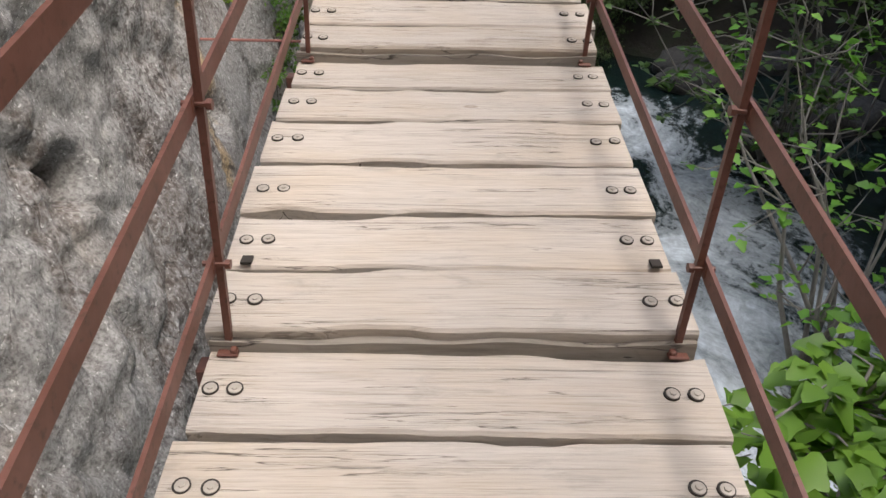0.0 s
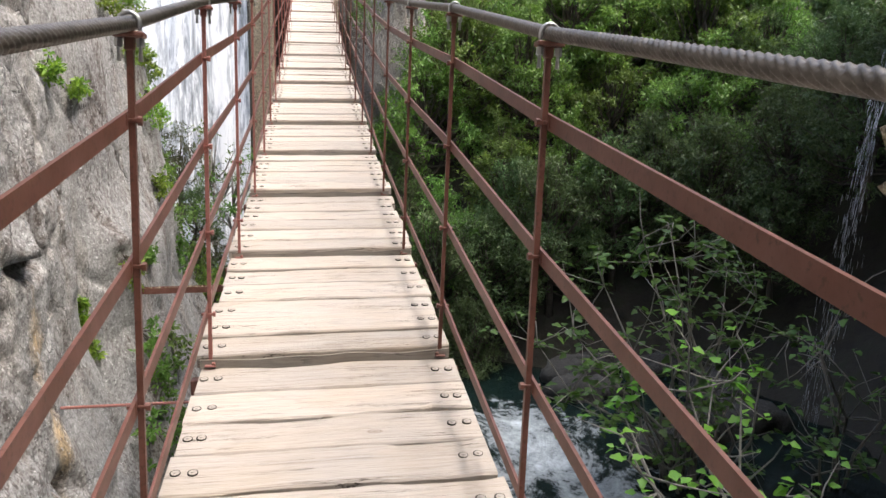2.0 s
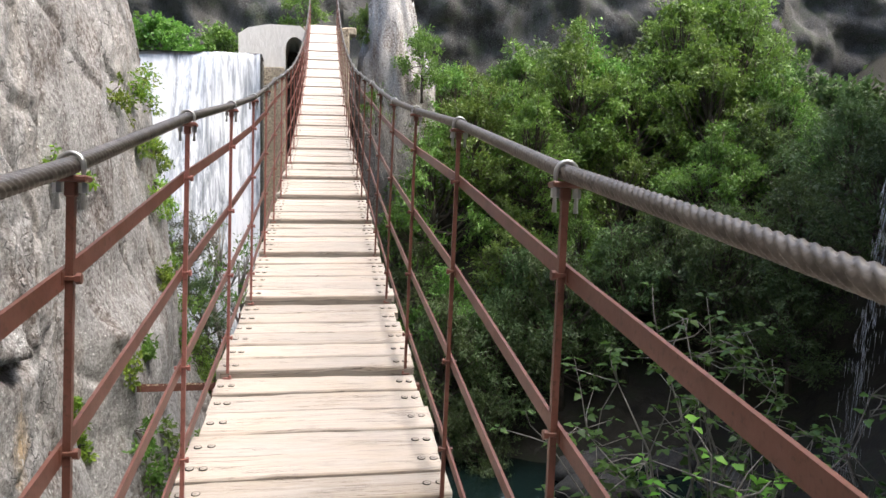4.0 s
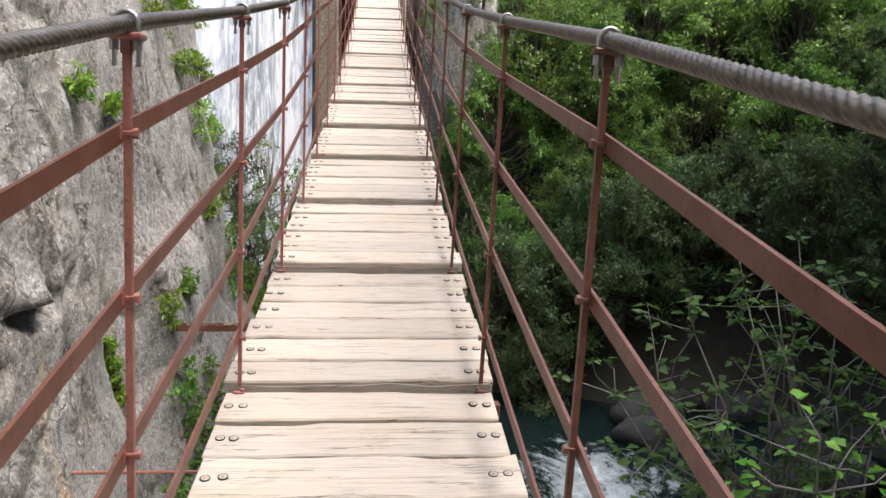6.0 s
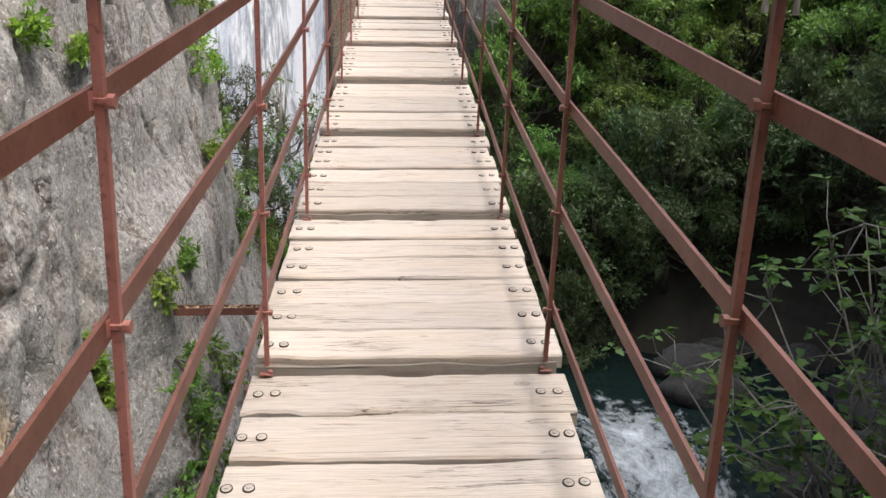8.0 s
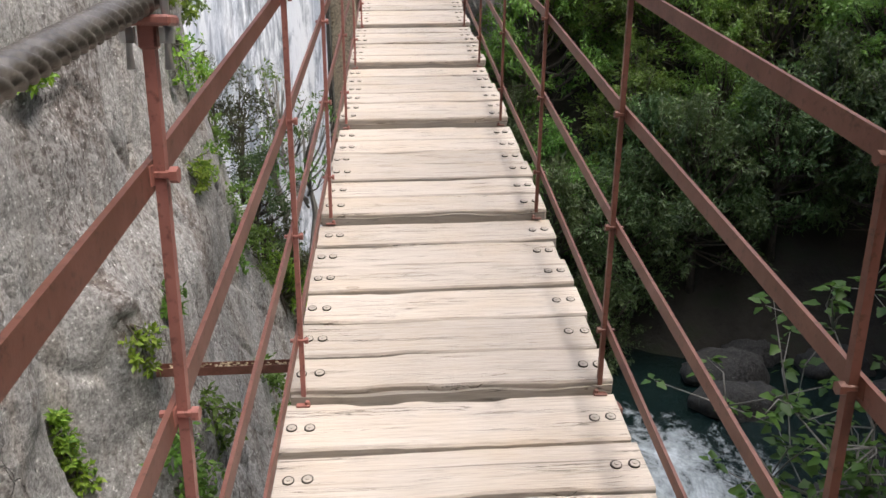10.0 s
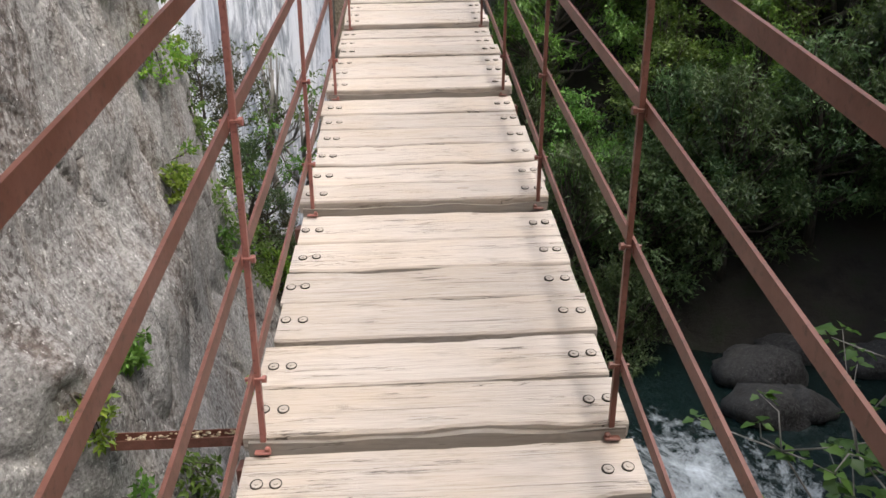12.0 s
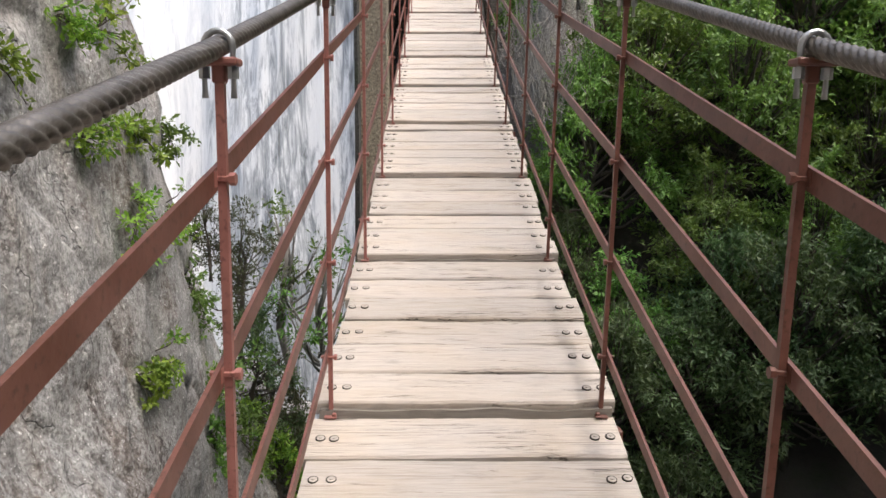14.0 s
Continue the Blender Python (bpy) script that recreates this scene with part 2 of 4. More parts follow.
def river_material():
    m, nt, p = material("river_water")
    v = coords(nt)
    foam = noise_tex(nt, coords(nt, (1, 0.55, 1)), 0.55, 9, 0.72, 1.2)
    fine = noise_tex(nt, coords(nt, (1, 0.6, 1)), 5.0, 6, 0.7, 1.5)
    f = math_node(nt, "ADD", math_node(nt, "MULTIPLY", foam, 0.75), math_node(nt, "MULTIPLY", fine, 0.25))
    sep = nt.nodes.new("ShaderNodeSeparateXYZ")
    nt.links.new(v, sep.inputs[0])
    bend = math_node(nt, "MULTIPLY", math_node(nt, "MAXIMUM", math_node(nt, "SUBTRACT", 10.0, sep.outputs[1]), 0.0), 0.33)
    side = math_node(nt, "ABSOLUTE", math_node(nt, "SUBTRACT", math_node(nt, "ADD", sep.outputs[0], bend), 4.7), 0.0)
    near = math_node(nt, "MAXIMUM", math_node(nt, "SUBTRACT", sep.outputs[1], 15.5), 0.0)
    f = math_node(nt, "SUBTRACT", math_node(nt, "ADD", math_node(nt, "ADD", f, 0.09), math_node(nt, "MULTIPLY", math_node(nt, "MAXIMUM", math_node(nt, "SUBTRACT", 11.0, sep.outputs[1]), 0.0), 0.022)), math_node(nt, "ADD", math_node(nt, "MULTIPLY", side, 0.062), math_node(nt, "MULTIPLY", near, 0.06)))
    mask = ramp(nt, f, [(0.48, (0, 0, 0)), (0.56, (0.35, 0.35, 0.35)), (0.72, (1, 1, 1))])
    col = mix(nt, mask, (0.006, 0.014, 0.013), (0.72, 0.78, 0.8))
    nt.links.new(col, p.inputs["Base Color"])
    nt.links.new(ramp(nt, f, [(0.5, (0.08, 0.08, 0.08)), (0.6, (0.7, 0.7, 0.7))]), p.inputs["Roughness"])
    p.inputs["IOR"].default_value = 1.33
    bump(nt, p, fine, 0.5, 0.08)
    return m


def fall_material():
    m, nt, p = material("falling_water")
    streak = noise_tex(nt, coords(nt, (7.5, 7.5, 0.55)), 1.0, 8, 0.72, 0.5)
    broad = noise_tex(nt, coords(nt, (1, 1, 0.15)), 0.55, 4, 0.6, 0.3)
    f = math_node(nt, "ADD", math_node(nt, "MULTIPLY", streak, 0.6), math_node(nt, "MULTIPLY", broad, 0.5))
    rough = ramp(nt, f, [(0.44, (0.15, 0.165, 0.18)), (0.52, (0.40, 0.43, 0.46)), (0.60, (0.80, 0.82, 0.84))])
    soft = ramp(nt, f, [(0.40, (0.62, 0.65, 0.68)), (0.5, (0.76, 0.78, 0.80)), (0.6, (0.88, 0.89, 0.90))])
    sep = nt.nodes.new("ShaderNodeSeparateXYZ")
    nt.links.new(coords(nt), sep.inputs[0])
    part_way = math_node(nt, "ADD", math_node(nt, "MULTIPLY", math_node(nt, "ADD", sep.outputs[0], 6.0), 0.35), math_node(nt, "MULTIPLY", math_node(nt, "SUBTRACT", broad, 0.5), 3.2))
    col = mix(nt, ramp(nt, part_way, [(0.0, (0, 0, 0)), (0.35, (1, 1, 1))]), soft, rough)
    nt.links.new(col, p.inputs["Base Color"])
    p.inputs["Roughness"].default_value = 0.45
    bump(nt, p, streak, 0.5, 0.06)
    return m


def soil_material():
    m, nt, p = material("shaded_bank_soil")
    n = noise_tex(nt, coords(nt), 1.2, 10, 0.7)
    # earth tones taken near black to hold the bank's shade
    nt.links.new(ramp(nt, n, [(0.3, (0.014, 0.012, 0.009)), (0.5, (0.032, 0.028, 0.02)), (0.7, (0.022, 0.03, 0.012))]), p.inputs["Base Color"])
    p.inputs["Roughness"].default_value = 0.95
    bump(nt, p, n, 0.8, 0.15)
    return m


WOOD = wood_material()
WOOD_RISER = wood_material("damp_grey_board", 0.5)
PAINT = paint_material("red_oxide_paint", (0.125, 0.045, 0.028), (0.185, 0.078, 0.058), (0.07, 0.03, 0.016))
PAINT_PALE = paint_material("sunbleached_red_paint", (0.36, 0.145, 0.12), (0.24, 0.095, 0.075), (0.12, 0.048, 0.034))
CABLE = steel_material("wire_rope_steel", (0.09, 0.08, 0.068), (0.20, 0.18, 0.158), 0.42, 0.45)
GALV = steel_material("galvanised_steel", (0.34, 0.35, 0.35), (0.55, 0.56, 0.56), 0.4, 0.8)
BOLT = steel_material("dull_bolt_steel", (0.34, 0.30, 0.255), (0.52, 0.47, 0.41), 0.65, 0.1)
# near-black colour that stands for the shade inside bolt recesses and notches
HOLE_SHADE = steel_material("dark_bolt_recess", (0.02, 0.017, 0.014), (0.05, 0.04, 0.033), 0.9, 0.0)
ROCK = rock_material("grey_limestone", (0.135, 0.13, 0.126), (0.298, 0.291, 0.283), (0.40, 0.392, 0.382), (0.36, 0.30, 0.235), 0.35, spots=((6.75, -0.95, 0.30, 0.9), (6.8, -2.0, 0.26, 0.9), (6.2, -3.1, 0.24, 0.8)))
ROCK_TAN = rock_material("tan_limestone", (0.13, 0.092, 0.06), (0.45, 0.365, 0.245), (0.57, 0.49, 0.365), (0.36, 0.255, 0.15), 0.6, pits=0.15)
ROCK_WET = rock_material("wet_river_rock", (0.012, 0.012, 0.011), (0.035, 0.034, 0.031), (0.06, 0.058, 0.054), (0.04, 0.036, 0.028), 0.5)
# two mossy rocks with the gorge's shade put into their dark colours
ROCK_DEEP_SHADE = rock_material("black_mossy_rock", (0.012, 0.012, 0.010), (0.036, 0.035, 0.031), (0.075, 0.072, 0.066), (0.045, 0.04, 0.03), 0.5, (0.02, 0.03, 0.01), 0.7)
ROCK_SHADE_TINT = rock_material("mossy_shaded_rock", (0.02, 0.02, 0.018), (0.065, 0.063, 0.058), (0.13, 0.126, 0.118), (0.08, 0.07, 0.05), 0.5, (0.03, 0.045, 0.014), 0.7)
PALE_CONCRETE = bark_material("pale_limewashed_concrete", (0.50, 0.475, 0.43), (0.64, 0.615, 0.57))
CONCRETE = rock_material("stained_concrete", (0.17, 0.145, 0.10), (0.33, 0.285, 0.21), (0.42, 0.37, 0.29), (0.20, 0.165, 0.11), 0.7)
LEAF = leaf_material("willow_leaf", (0.055, 0.10, 0.016), (0.118, 0.20, 0.03), (0.20, 0.295, 0.055))
LEAF_DARK = leaf_material("ivy_leaf", (0.034, 0.062, 0.02), (0.076, 0.122, 0.038), (0.14, 0.185, 0.064))
LEAF_DRY = leaf_material("half_dry_leaf", (0.04, 0.038, 0.018), (0.085, 0.075, 0.035), (0.10, 0.13, 0.05))
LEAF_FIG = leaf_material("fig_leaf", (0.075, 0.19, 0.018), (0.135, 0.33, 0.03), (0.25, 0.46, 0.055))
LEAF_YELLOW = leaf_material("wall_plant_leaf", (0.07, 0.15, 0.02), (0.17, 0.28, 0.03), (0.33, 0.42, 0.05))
# darker copy of the fig leaf, with the bank's shade in its colour
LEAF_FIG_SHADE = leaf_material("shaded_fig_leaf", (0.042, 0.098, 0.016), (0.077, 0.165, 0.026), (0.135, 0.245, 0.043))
BARK = bark_material("dark_bark", (0.035, 0.028, 0.02), (0.11, 0.09, 0.07))
BARK_GREY = bark_material("grey_fig_bark", (0.14, 0.13, 0.115), (0.30, 0.28, 0.25))
WATER = river_material()
FALL = fall_material()
SOIL = soil_material()


# ---- building helpers ----
def mesh_object(name, verts, faces, mat, parent=None, label="", smooth=False):
    me = bpy.data.meshes.new(name)
    me.from_pydata([tuple(v) for v in verts], [], [tuple(f) for f in faces])
    for mt in (mat if isinstance(mat, (list, tuple)) else [mat]):
        me.materials.append(mt)
    if smooth:
        me.polygons.foreach_set("use_smooth", [True] * len(me.polygons))
    me.update()
    ob = new(name, me)
    if parent is not None:
        ob.parent = parent
    if label:
        tagged(ob, label)
    return ob


def part(name, bm, mat, parent=None, label="", smooth=False):
    me = bpy.data.meshes.new(name)
    bm.to_mesh(me)
    bm.free()
    for mt in (mat if isinstance(mat, (list, tuple)) else [mat]):
        me.materials.append(mt)
    if smooth:
        me.polygons.foreach_set("use_smooth", [True] * len(me.polygons))
    ob = new(name, me)
    if parent is not None:
        ob.parent = parent
    if label:
        tagged(ob, label)
    return ob


def again(ob, m, parent):
    """One more object on the same mesh."""
    o = bpy.data.objects.new(ob.name.split(".")[0], ob.data)
    scene.collection.objects.link(o)
    o.parent = parent
    o.matrix_basis = m
    for c in ob.children:
        again(c, c.matrix_basis.copy(), o)
    return o


def add_box(bm, cx, cy, cz, sx, sy, sz, bevel=0.0, m=None, mat=0):
    r = bmesh.ops.create_cube(bm, size=1.0, matrix=Matrix.Translation((cx, cy, cz)) @ Matrix.Diagonal((sx, sy, sz, 1)))
    vs = r["verts"]
    if bevel:
        es = list({e for v in vs for e in v.link_edges})
        b = bmesh.ops.bevel(bm, geom=es, offset=bevel, segments=1, affect="EDGES")
        vs = list({v for f in b["faces"] for v in f.verts} | {v for v in vs if v.is_valid})
    if m is not None:
        bmesh.ops.transform(bm, matrix=m, verts=vs)
    for f in {f for v in vs for f in v.link_faces}:
        f.material_index = mat
    return vs


def add_cyl(bm, a, b, r1, r2, seg=8, mat=0):
    a, b = Vector(a), Vector(b)
    d = b - a
    m = Matrix.Translation((a + b) / 2) @ d.to_track_quat("Z", "Y").to_matrix().to_4x4()
    r = bmesh.ops.create_cone(bm, cap_ends=True, segments=seg, radius1=r1, radius2=r2, depth=d.length, matrix=m)
    for f in {f for v in r["verts"] for f in v.link_faces}:
        f.material_index = mat
    return r["verts"]


def tube(points, radii, seg=6):
    """Verts and faces of a tapered tube along points."""
    verts, faces = [], []
    pts = [Vector(p) for p in points]
    for i, p in enumerate(pts):
        d = (pts[min(i + 1, len(pts) - 1)] - pts[max(i - 1, 0)]).normalized()
        q = d.to_track_quat("Z", "Y")
        for s in range(seg):
            a = 2 * math.pi * s / seg
            verts.append(p + q @ Vector((math.cos(a) * radii[i], math.sin(a) * radii[i], 0)))
    for i in range(len(pts) - 1):
        for s in range(seg):
            t = (s + 1) % seg
            faces.append((i * seg + s, i * seg + t, (i + 1) * seg + t, (i + 1) * seg + s))
    faces.append(tuple(range(seg))[::-1])
    faces.append(tuple((len(pts) - 1) * seg + s for s in range(seg)))
    return verts, faces


def join(lists):
    verts, faces = [], []
    for v, f in lists:
        o = len(verts)
        verts += list(v)
        faces += [tuple(i + o for i in q) for q in f]
    return verts, faces


def fbm(x, y, z, octaves=5, gain=0.5):
    s, a = 0.0, 1.0
    for _ in range(octaves):
        s += a * noise.noise((x, y, z))
        x, y, z, a = x * 2.03 + 3.1, y * 2.03 - 1.7, z * 2.03 + 5.3, a * gain
    return s


def grid_mesh(name, nu, nv, fn, mat, smooth=True):
    verts = [fn(i / (nu - 1), j / (nv - 1)) for j in range(nv) for i in range(nu)]
    faces = [(j * nu + i, j * nu + i + 1, (j + 1) * nu + i + 1, (j + 1) * nu + i) for j in range(nv - 1) for i in range(nu - 1)]
    return mesh_object(name, verts, faces, mat, smooth=smooth)


# ---- ground, river and rock ----
RIVER_Z = -5.6


def ground_height(x, y):
    mid = 5.3 + 0.9 * math.sin(y * 0.11)
    d = abs(x - mid)
    bed = -6.4
    h = bed + max(0.0, d - 3.2) * (0.34 if x > mid else 0.05)
    if x > mid:
        h += max(0.0, x - mid - 6.5) * 0.55
    if x > 2:
        h = max(h, min(-6.2 + max(0.0, y - 20.5 + 0.25 * (x - 4)) * 0.95, 7.5))
    h = min(h, 9.0 + 0.22 * max(0, abs(x) - 20))
    back = max(0.0, y - 33.0)
    h = max(h, min(-6 + back * 1.4, 12.0 + back * 0.2)) if back > 0 else h
    return h + 0.35 * fbm(x * 0.3, y * 0.3, 2.0, 4)


def ground_point(u, v):
    s = (u - 0.5) * 2
    t = (v - 0.5) * 2
    x = 6 + 34 * s + 360 * s ** 5
    y = 14 + 40 * t + 360 * t ** 5
    return (x, y, ground_height(x, y))


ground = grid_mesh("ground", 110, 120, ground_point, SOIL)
tagged(ground, "earth and leaf litter of the gorge bank, its shade put into the dark colour", "ground", kind="structure")

river = grid_mesh("water", 60, 120, lambda u, v: (-6 + 20 * u, -30 + 58 * v, RIVER_Z + 0.07 * fbm((-6 + 20 * u) * 0.9, (-30 + 58 * v) * 0.7, 0, 3)), WATER)
tagged(river, "dark green river with white foaming rapids", "river", kind="structure")


def wall_end(z):
    return 16.6 - 0.9 * z if z < 0 else 16.6 - 0.25 * z


def cliff_point(u, v):
    z = -7.5 + 19.5 * v
    e = wall_end(min(z, 6)) + 0.5 * fbm(0, 3.1, z * 0.7, 3)
    turn = 0.84
    if u < turn:
        y = -14 + (e + 14) * (u / turn)
        x = -3.0 - 0.11 * max(0, z - 0.5)
        r = max(0.0, (u - turn + 0.05) / 0.05)
        x -= 0.35 * r * r
        nx, ny = 1.0, 0.12
    else:
        k = (u - turn) / (1 - turn)
        y = e + 1.2 * math.sin(min(1, k * 4) * math.pi / 2) - 0.0
        x = -3.35 - 0.11 * max(0, z - 0.5) - 12 * k ** 1.3
        nx, ny = 0.35, 0.9
    if z < -1.5:
        x += 0.26 * (-1.5 - z)
    d = 0.13 * fbm(x * 0.3, y * 0.3, z * 0.22, 3)
    rough = 0.4 + 0.6 * min(1.0, max(0.0, 0.5 + 1.6 * noise.noise((y * 0.35, z * 0.3, 6.1)))) * (0.45 if y > 8.6 - 0.2 * z else 1.0)
    d += 0.075 * rough * fbm(x * 1.6, y * 1.8, z * 1.3, 6, 0.68)
    wy, wz = y + 0.3 * noise.noise((y, z, 3.3)), z + 0.3 * noise.noise((y, z, 8.8))
    near, second = noise.voronoi((wy * 0.75 + wz * 0.3, wz * 0.42, 0.5))[0][:2]
    d -= 0.07 * max(0.0, 0.10 - (second - near)) / 0.10
    d -= 0.09 * abs(noise.noise((y * 0.55 + 0.25 * z, z * 0.12, 7.7)))
    if y < 7:
        d += 0.05 * fbm(y * 3.0, z * 3.0, 1.0, 4, 0.65) * min(1, 7 - y)
    for hy, hz, hr, hd in ((3.2, -1.9, 0.24, 0.6), (6.6, -2.6, 0.25, 0.5), (2.3, -2.9, 0.2, 0.4)):
        q = ((y - hy) ** 2 + (z - hz) ** 2) / hr ** 2
        if q < 6:
            d -= hd * math.exp(-q * q * q) * (1.0 if z < hz + 0.1 else 0.9)
    # a rounded lump with a dark undercut, over the rusty stain
    gy, gz = (y - 6.72) / 0.30, z + 0.06 - 0.12 * abs(y - 6.72)
    if abs(gy) < 2.5 and abs(gz) < 0.9:
        if gz > 0:
            d += 0.20 * math.exp(-(gz / 0.32) ** 2 - gy * gy) + 0.03 * noise.noise((y * 6, z * 6, 2.0))
        else:
            d -= 0.26 * math.exp(-((gz + 0.05) / 0.12) ** 2 - gy * gy)
    # the smoother slab set back behind a slanting crack
    past = y - (8.55 - 0.2 * z + 0.10 * noise.noise((z * 1.3, 4.0, 0)))
    if u < turn and past > -0.3:
        d -= 0.10 * min(1.0, max(0.0, past / 0.10)) * max(0.0, 1 - past / 5.0) + 0.14 * math.exp(-(past / 0.075) ** 2)
    if y < 5:
        d *= 1.15
    # the lower slab stands out past the crack, with a brown knob on it
    if u < turn:
        sy = min(1.0, max(0.0, (y - 8.9 + 0.15 * noise.noise((z * 2, 1, 1))) / 1.0)) * min(1.0, max(0.0, (14.5 - y) / 3.0))
        sz = min(1.0, max(0.0, (0.7 - z) / 1.3))
        d += 0.48 * sy * sy * (3 - 2 * sy) * sz * sz * (3 - 2 * sz)
        d += 0.22 * math.exp(-((y - 9.65) / 0.17) ** 2 - ((z + 0.16) / 0.15) ** 2)
    return (x + nx * d, y + ny * d, z)


cliff_left = grid_mesh("cliff_west", 520, 300, cliff_point, ROCK)
tagged(cliff_left, "grey limestone cliff face with pale chips, stains and holes", "cliff", kind="structure")


def rock_face(name, a, b, z0, z1, lean, amp, mat, label, nu=90, nv=70, seed=0.0):
    """A rough rock wall from a to b on the plan, between two heights, leaning out by lean at its top."""
    ax, ay = a
    bx, by = b
    ln = math.hypot(bx - ax, by - ay)
    nx, ny = -(by - ay) / ln, (bx - ax) / ln

    def f(u, v):
        x, y, z = ax + (bx - ax) * u, ay + (by - ay) * u, z0 + (z1 - z0) * v
        d = amp * fbm(x * 0.22 + seed, y * 0.22, z * 0.22, 5, 0.55) + lean * v * v + 0.25 * amp * abs(noise.noise((x * 1.1, y * 1.1, z * 0.9 + seed)))
        return (x + nx * d, y + ny * d, z)
    ob = grid_mesh(name, nu, nv, f, mat)
    return tagged(ob, label, "cliff", kind="structure")


rock_face("cliff_east", (19, -32), (18.5, 18.5), -7, 24, 5.5, 1.8, ROCK_DEEP_SHADE, "mossy overhanging gorge wall, its rock coloured dark for deep shade", 110, 60, 1.0)
rock_face("cliff_north_east", (18.5, 17), (40, 30), -7, 16, 0.5, 2.0, ROCK_SHADE_TINT, "rock wall behind the wooded slope, tinted dark for gorge shade", 70, 60, 3.0)
rock_face("cliff_west_top", (-4.4, 15), (-4.4, -14), 11.6, 26, -2.5, 1.0, ROCK, "upper grey limestone cliff above the gorge", 60, 40, 7.0)
rock_face("cliff_north", (48, 34), (1.0, 37), 0, 28, -2.0, 2.0, ROCK_SHADE_TINT, "grey cliff above the wooded slope, tinted dark for gorge shade", 130, 80, 5.0)
rock_face("cliff_north_west", (2.0, 37), (-30, 38), 4, 26, -1.5, 2.0, ROCK_SHADE_TINT, "rock wall rising behind the weir", 80, 60, 9.0)
rock_face("cliff_south", (-12, -12), (20, -14), -7, 22, 0.0, 1.2, ROCK, "grey limestone wall closing the gorge", 60, 50, 13.0)


def rock_blob(name, loc, size, mat, label, seed, cut=36, kind="", rugged=0.0):
    def f(u, v):
        a, b = 2 * math.pi * u, math.pi * (v - 0.5)
        p = Vector((math.cos(a) * math.cos(b), math.sin(a) * math.cos(b), math.sin(b)))
        r = 1 + 0.28 * fbm(p.x * 1.3 + seed, p.y * 1.3, p.z * 1.3, 3, 0.55) + 0.085 * fbm(p.x * 4 + seed, p.y * 4, p.z * size[2] / size[0] * 4, 6, 0.66)
        if rugged:
            q = p * 1.0
            q.z *= size[2] / size[0]
            top = min(1.0, max(0.0, 0.5 + 2.2 * p.z))
            w = q + 0.12 * noise.noise_vector(q * 4.0)
            r -= rugged * abs(noise.noise(q * 3.1)) + (0.35 + 0.65 * top) * rugged * 0.9 * abs(noise.noise(w * 8.5)) + 0.5 * rugged * abs(noise.noise(w * 19.0)) * (0.3 + 0.7 * top)
            near, second = noise.voronoi(w * Vector((6.0, 6.0, 4.2)))[0][:2]
            r -= 0.75 * rugged * top * max(0.0, 0.62 - near) - 0.2 * rugged * noise.noise(w * 38.0)
            r -= 0.5 * rugged * (1 - top) * abs(noise.noise((math.atan2(p.y, p.x) * 9.0, q.z * 0.7, 3.0)))
        return (p.x * r * size[0], p.y * r * size[1], p.z * r * size[2])
    ob = grid_mesh(name, cut, cut // 2 + 2, f, mat)
    ob.location = loc
    return tagged(ob, label, "rock", kind=kind)


pillar = rock_blob("rock_outcrop", (10.55, 5.6, 0.5), (3.5, 2.8, 9.7), ROCK_TAN, "tall tan limestone outcrop standing beside the gorge", 3.0, 420, "", 0.075)
for i in range(18):
    rng = random.Random(100 + i)
    x, y = rng.uniform(6.2, 11.0), rng.uniform(12, 24)
    s = rng.uniform(0.25, 0.8)
    tagged(rock_blob("boulder", (x, y, RIVER_Z + 0.1 * s), (s * 1.3, s, s * 0.75), ROCK_WET, "dark wet boulder in the river bed", i * 2.3, 20), group="river boulders")

# weir with its waterfall, and the masonry beside the bridge's end
FALL_Y, LIP_Z = 25.5, 7.43


def fall_point(u, v):
    x = -13 + 10.85 * u
    z = LIP_Z - 13.2 * v
    y = FALL_Y - 0.5 * math.sqrt(v) - 1.2 * v * v + 0.08 * noise.noise((x * 2.6, 0, z * 0.22)) + 0.3 * noise.noise((x * 0.6, 3, z * 0.2))
    return (x, y, z + (0.05 * noise.noise((x * 2, 0, 0)) if v < 0.02 else 0))


waterfall = grid_mesh("waterfall", 160, 90, fall_point, FALL)
tagged(waterfall, "broad white waterfall pouring over the weir", "waterfall", kind="structure")
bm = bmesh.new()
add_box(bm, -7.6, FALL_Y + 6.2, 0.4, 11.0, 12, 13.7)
tagged(part("weir_wall", bm, ROCK_SHADE_TINT), "wet weir wall behind the falling water, in shade-tinted rock", "weir", kind="structure")
upper = grid_mesh("upper_water", 30, 30, lambda u, v: (-13 + 10.9 * u, FALL_Y - 0.05 + 13 * v, LIP_Z + 0.03 * noise.noise((u * 14, v * 14, 0))), WATER)
tagged(upper, "calm pool held behind the weir", "water", kind="structure")
strands = []
rng = random.Random(31)
for q in range(620):
    k = rng.random() ** 1.25
    n = rng.uniform(0.004, 0.022)
    ox, oy = rng.gauss(0, 0.04 + 0.16 * k), rng.gauss(0, 0.1)
    pts = [(13.35 - 1.9 * t ** 0.75 + ox, 13.9 + oy, 4.3 - 9.5 * t ** 1.1) for t in (k, k + n, k + 2 * n)]
    strands.append(tube(pts, [0.002, rng.uniform(0.003, 0.009) * (1 - 0.75 * k), 0.002], 4))
v, f = join(strands)
trickle = mesh_object("side_waterfall", v, f, FALL, smooth=True)
tagged(trickle, "thin side waterfall dropping beside the outcrop", "waterfall", kind="structure")

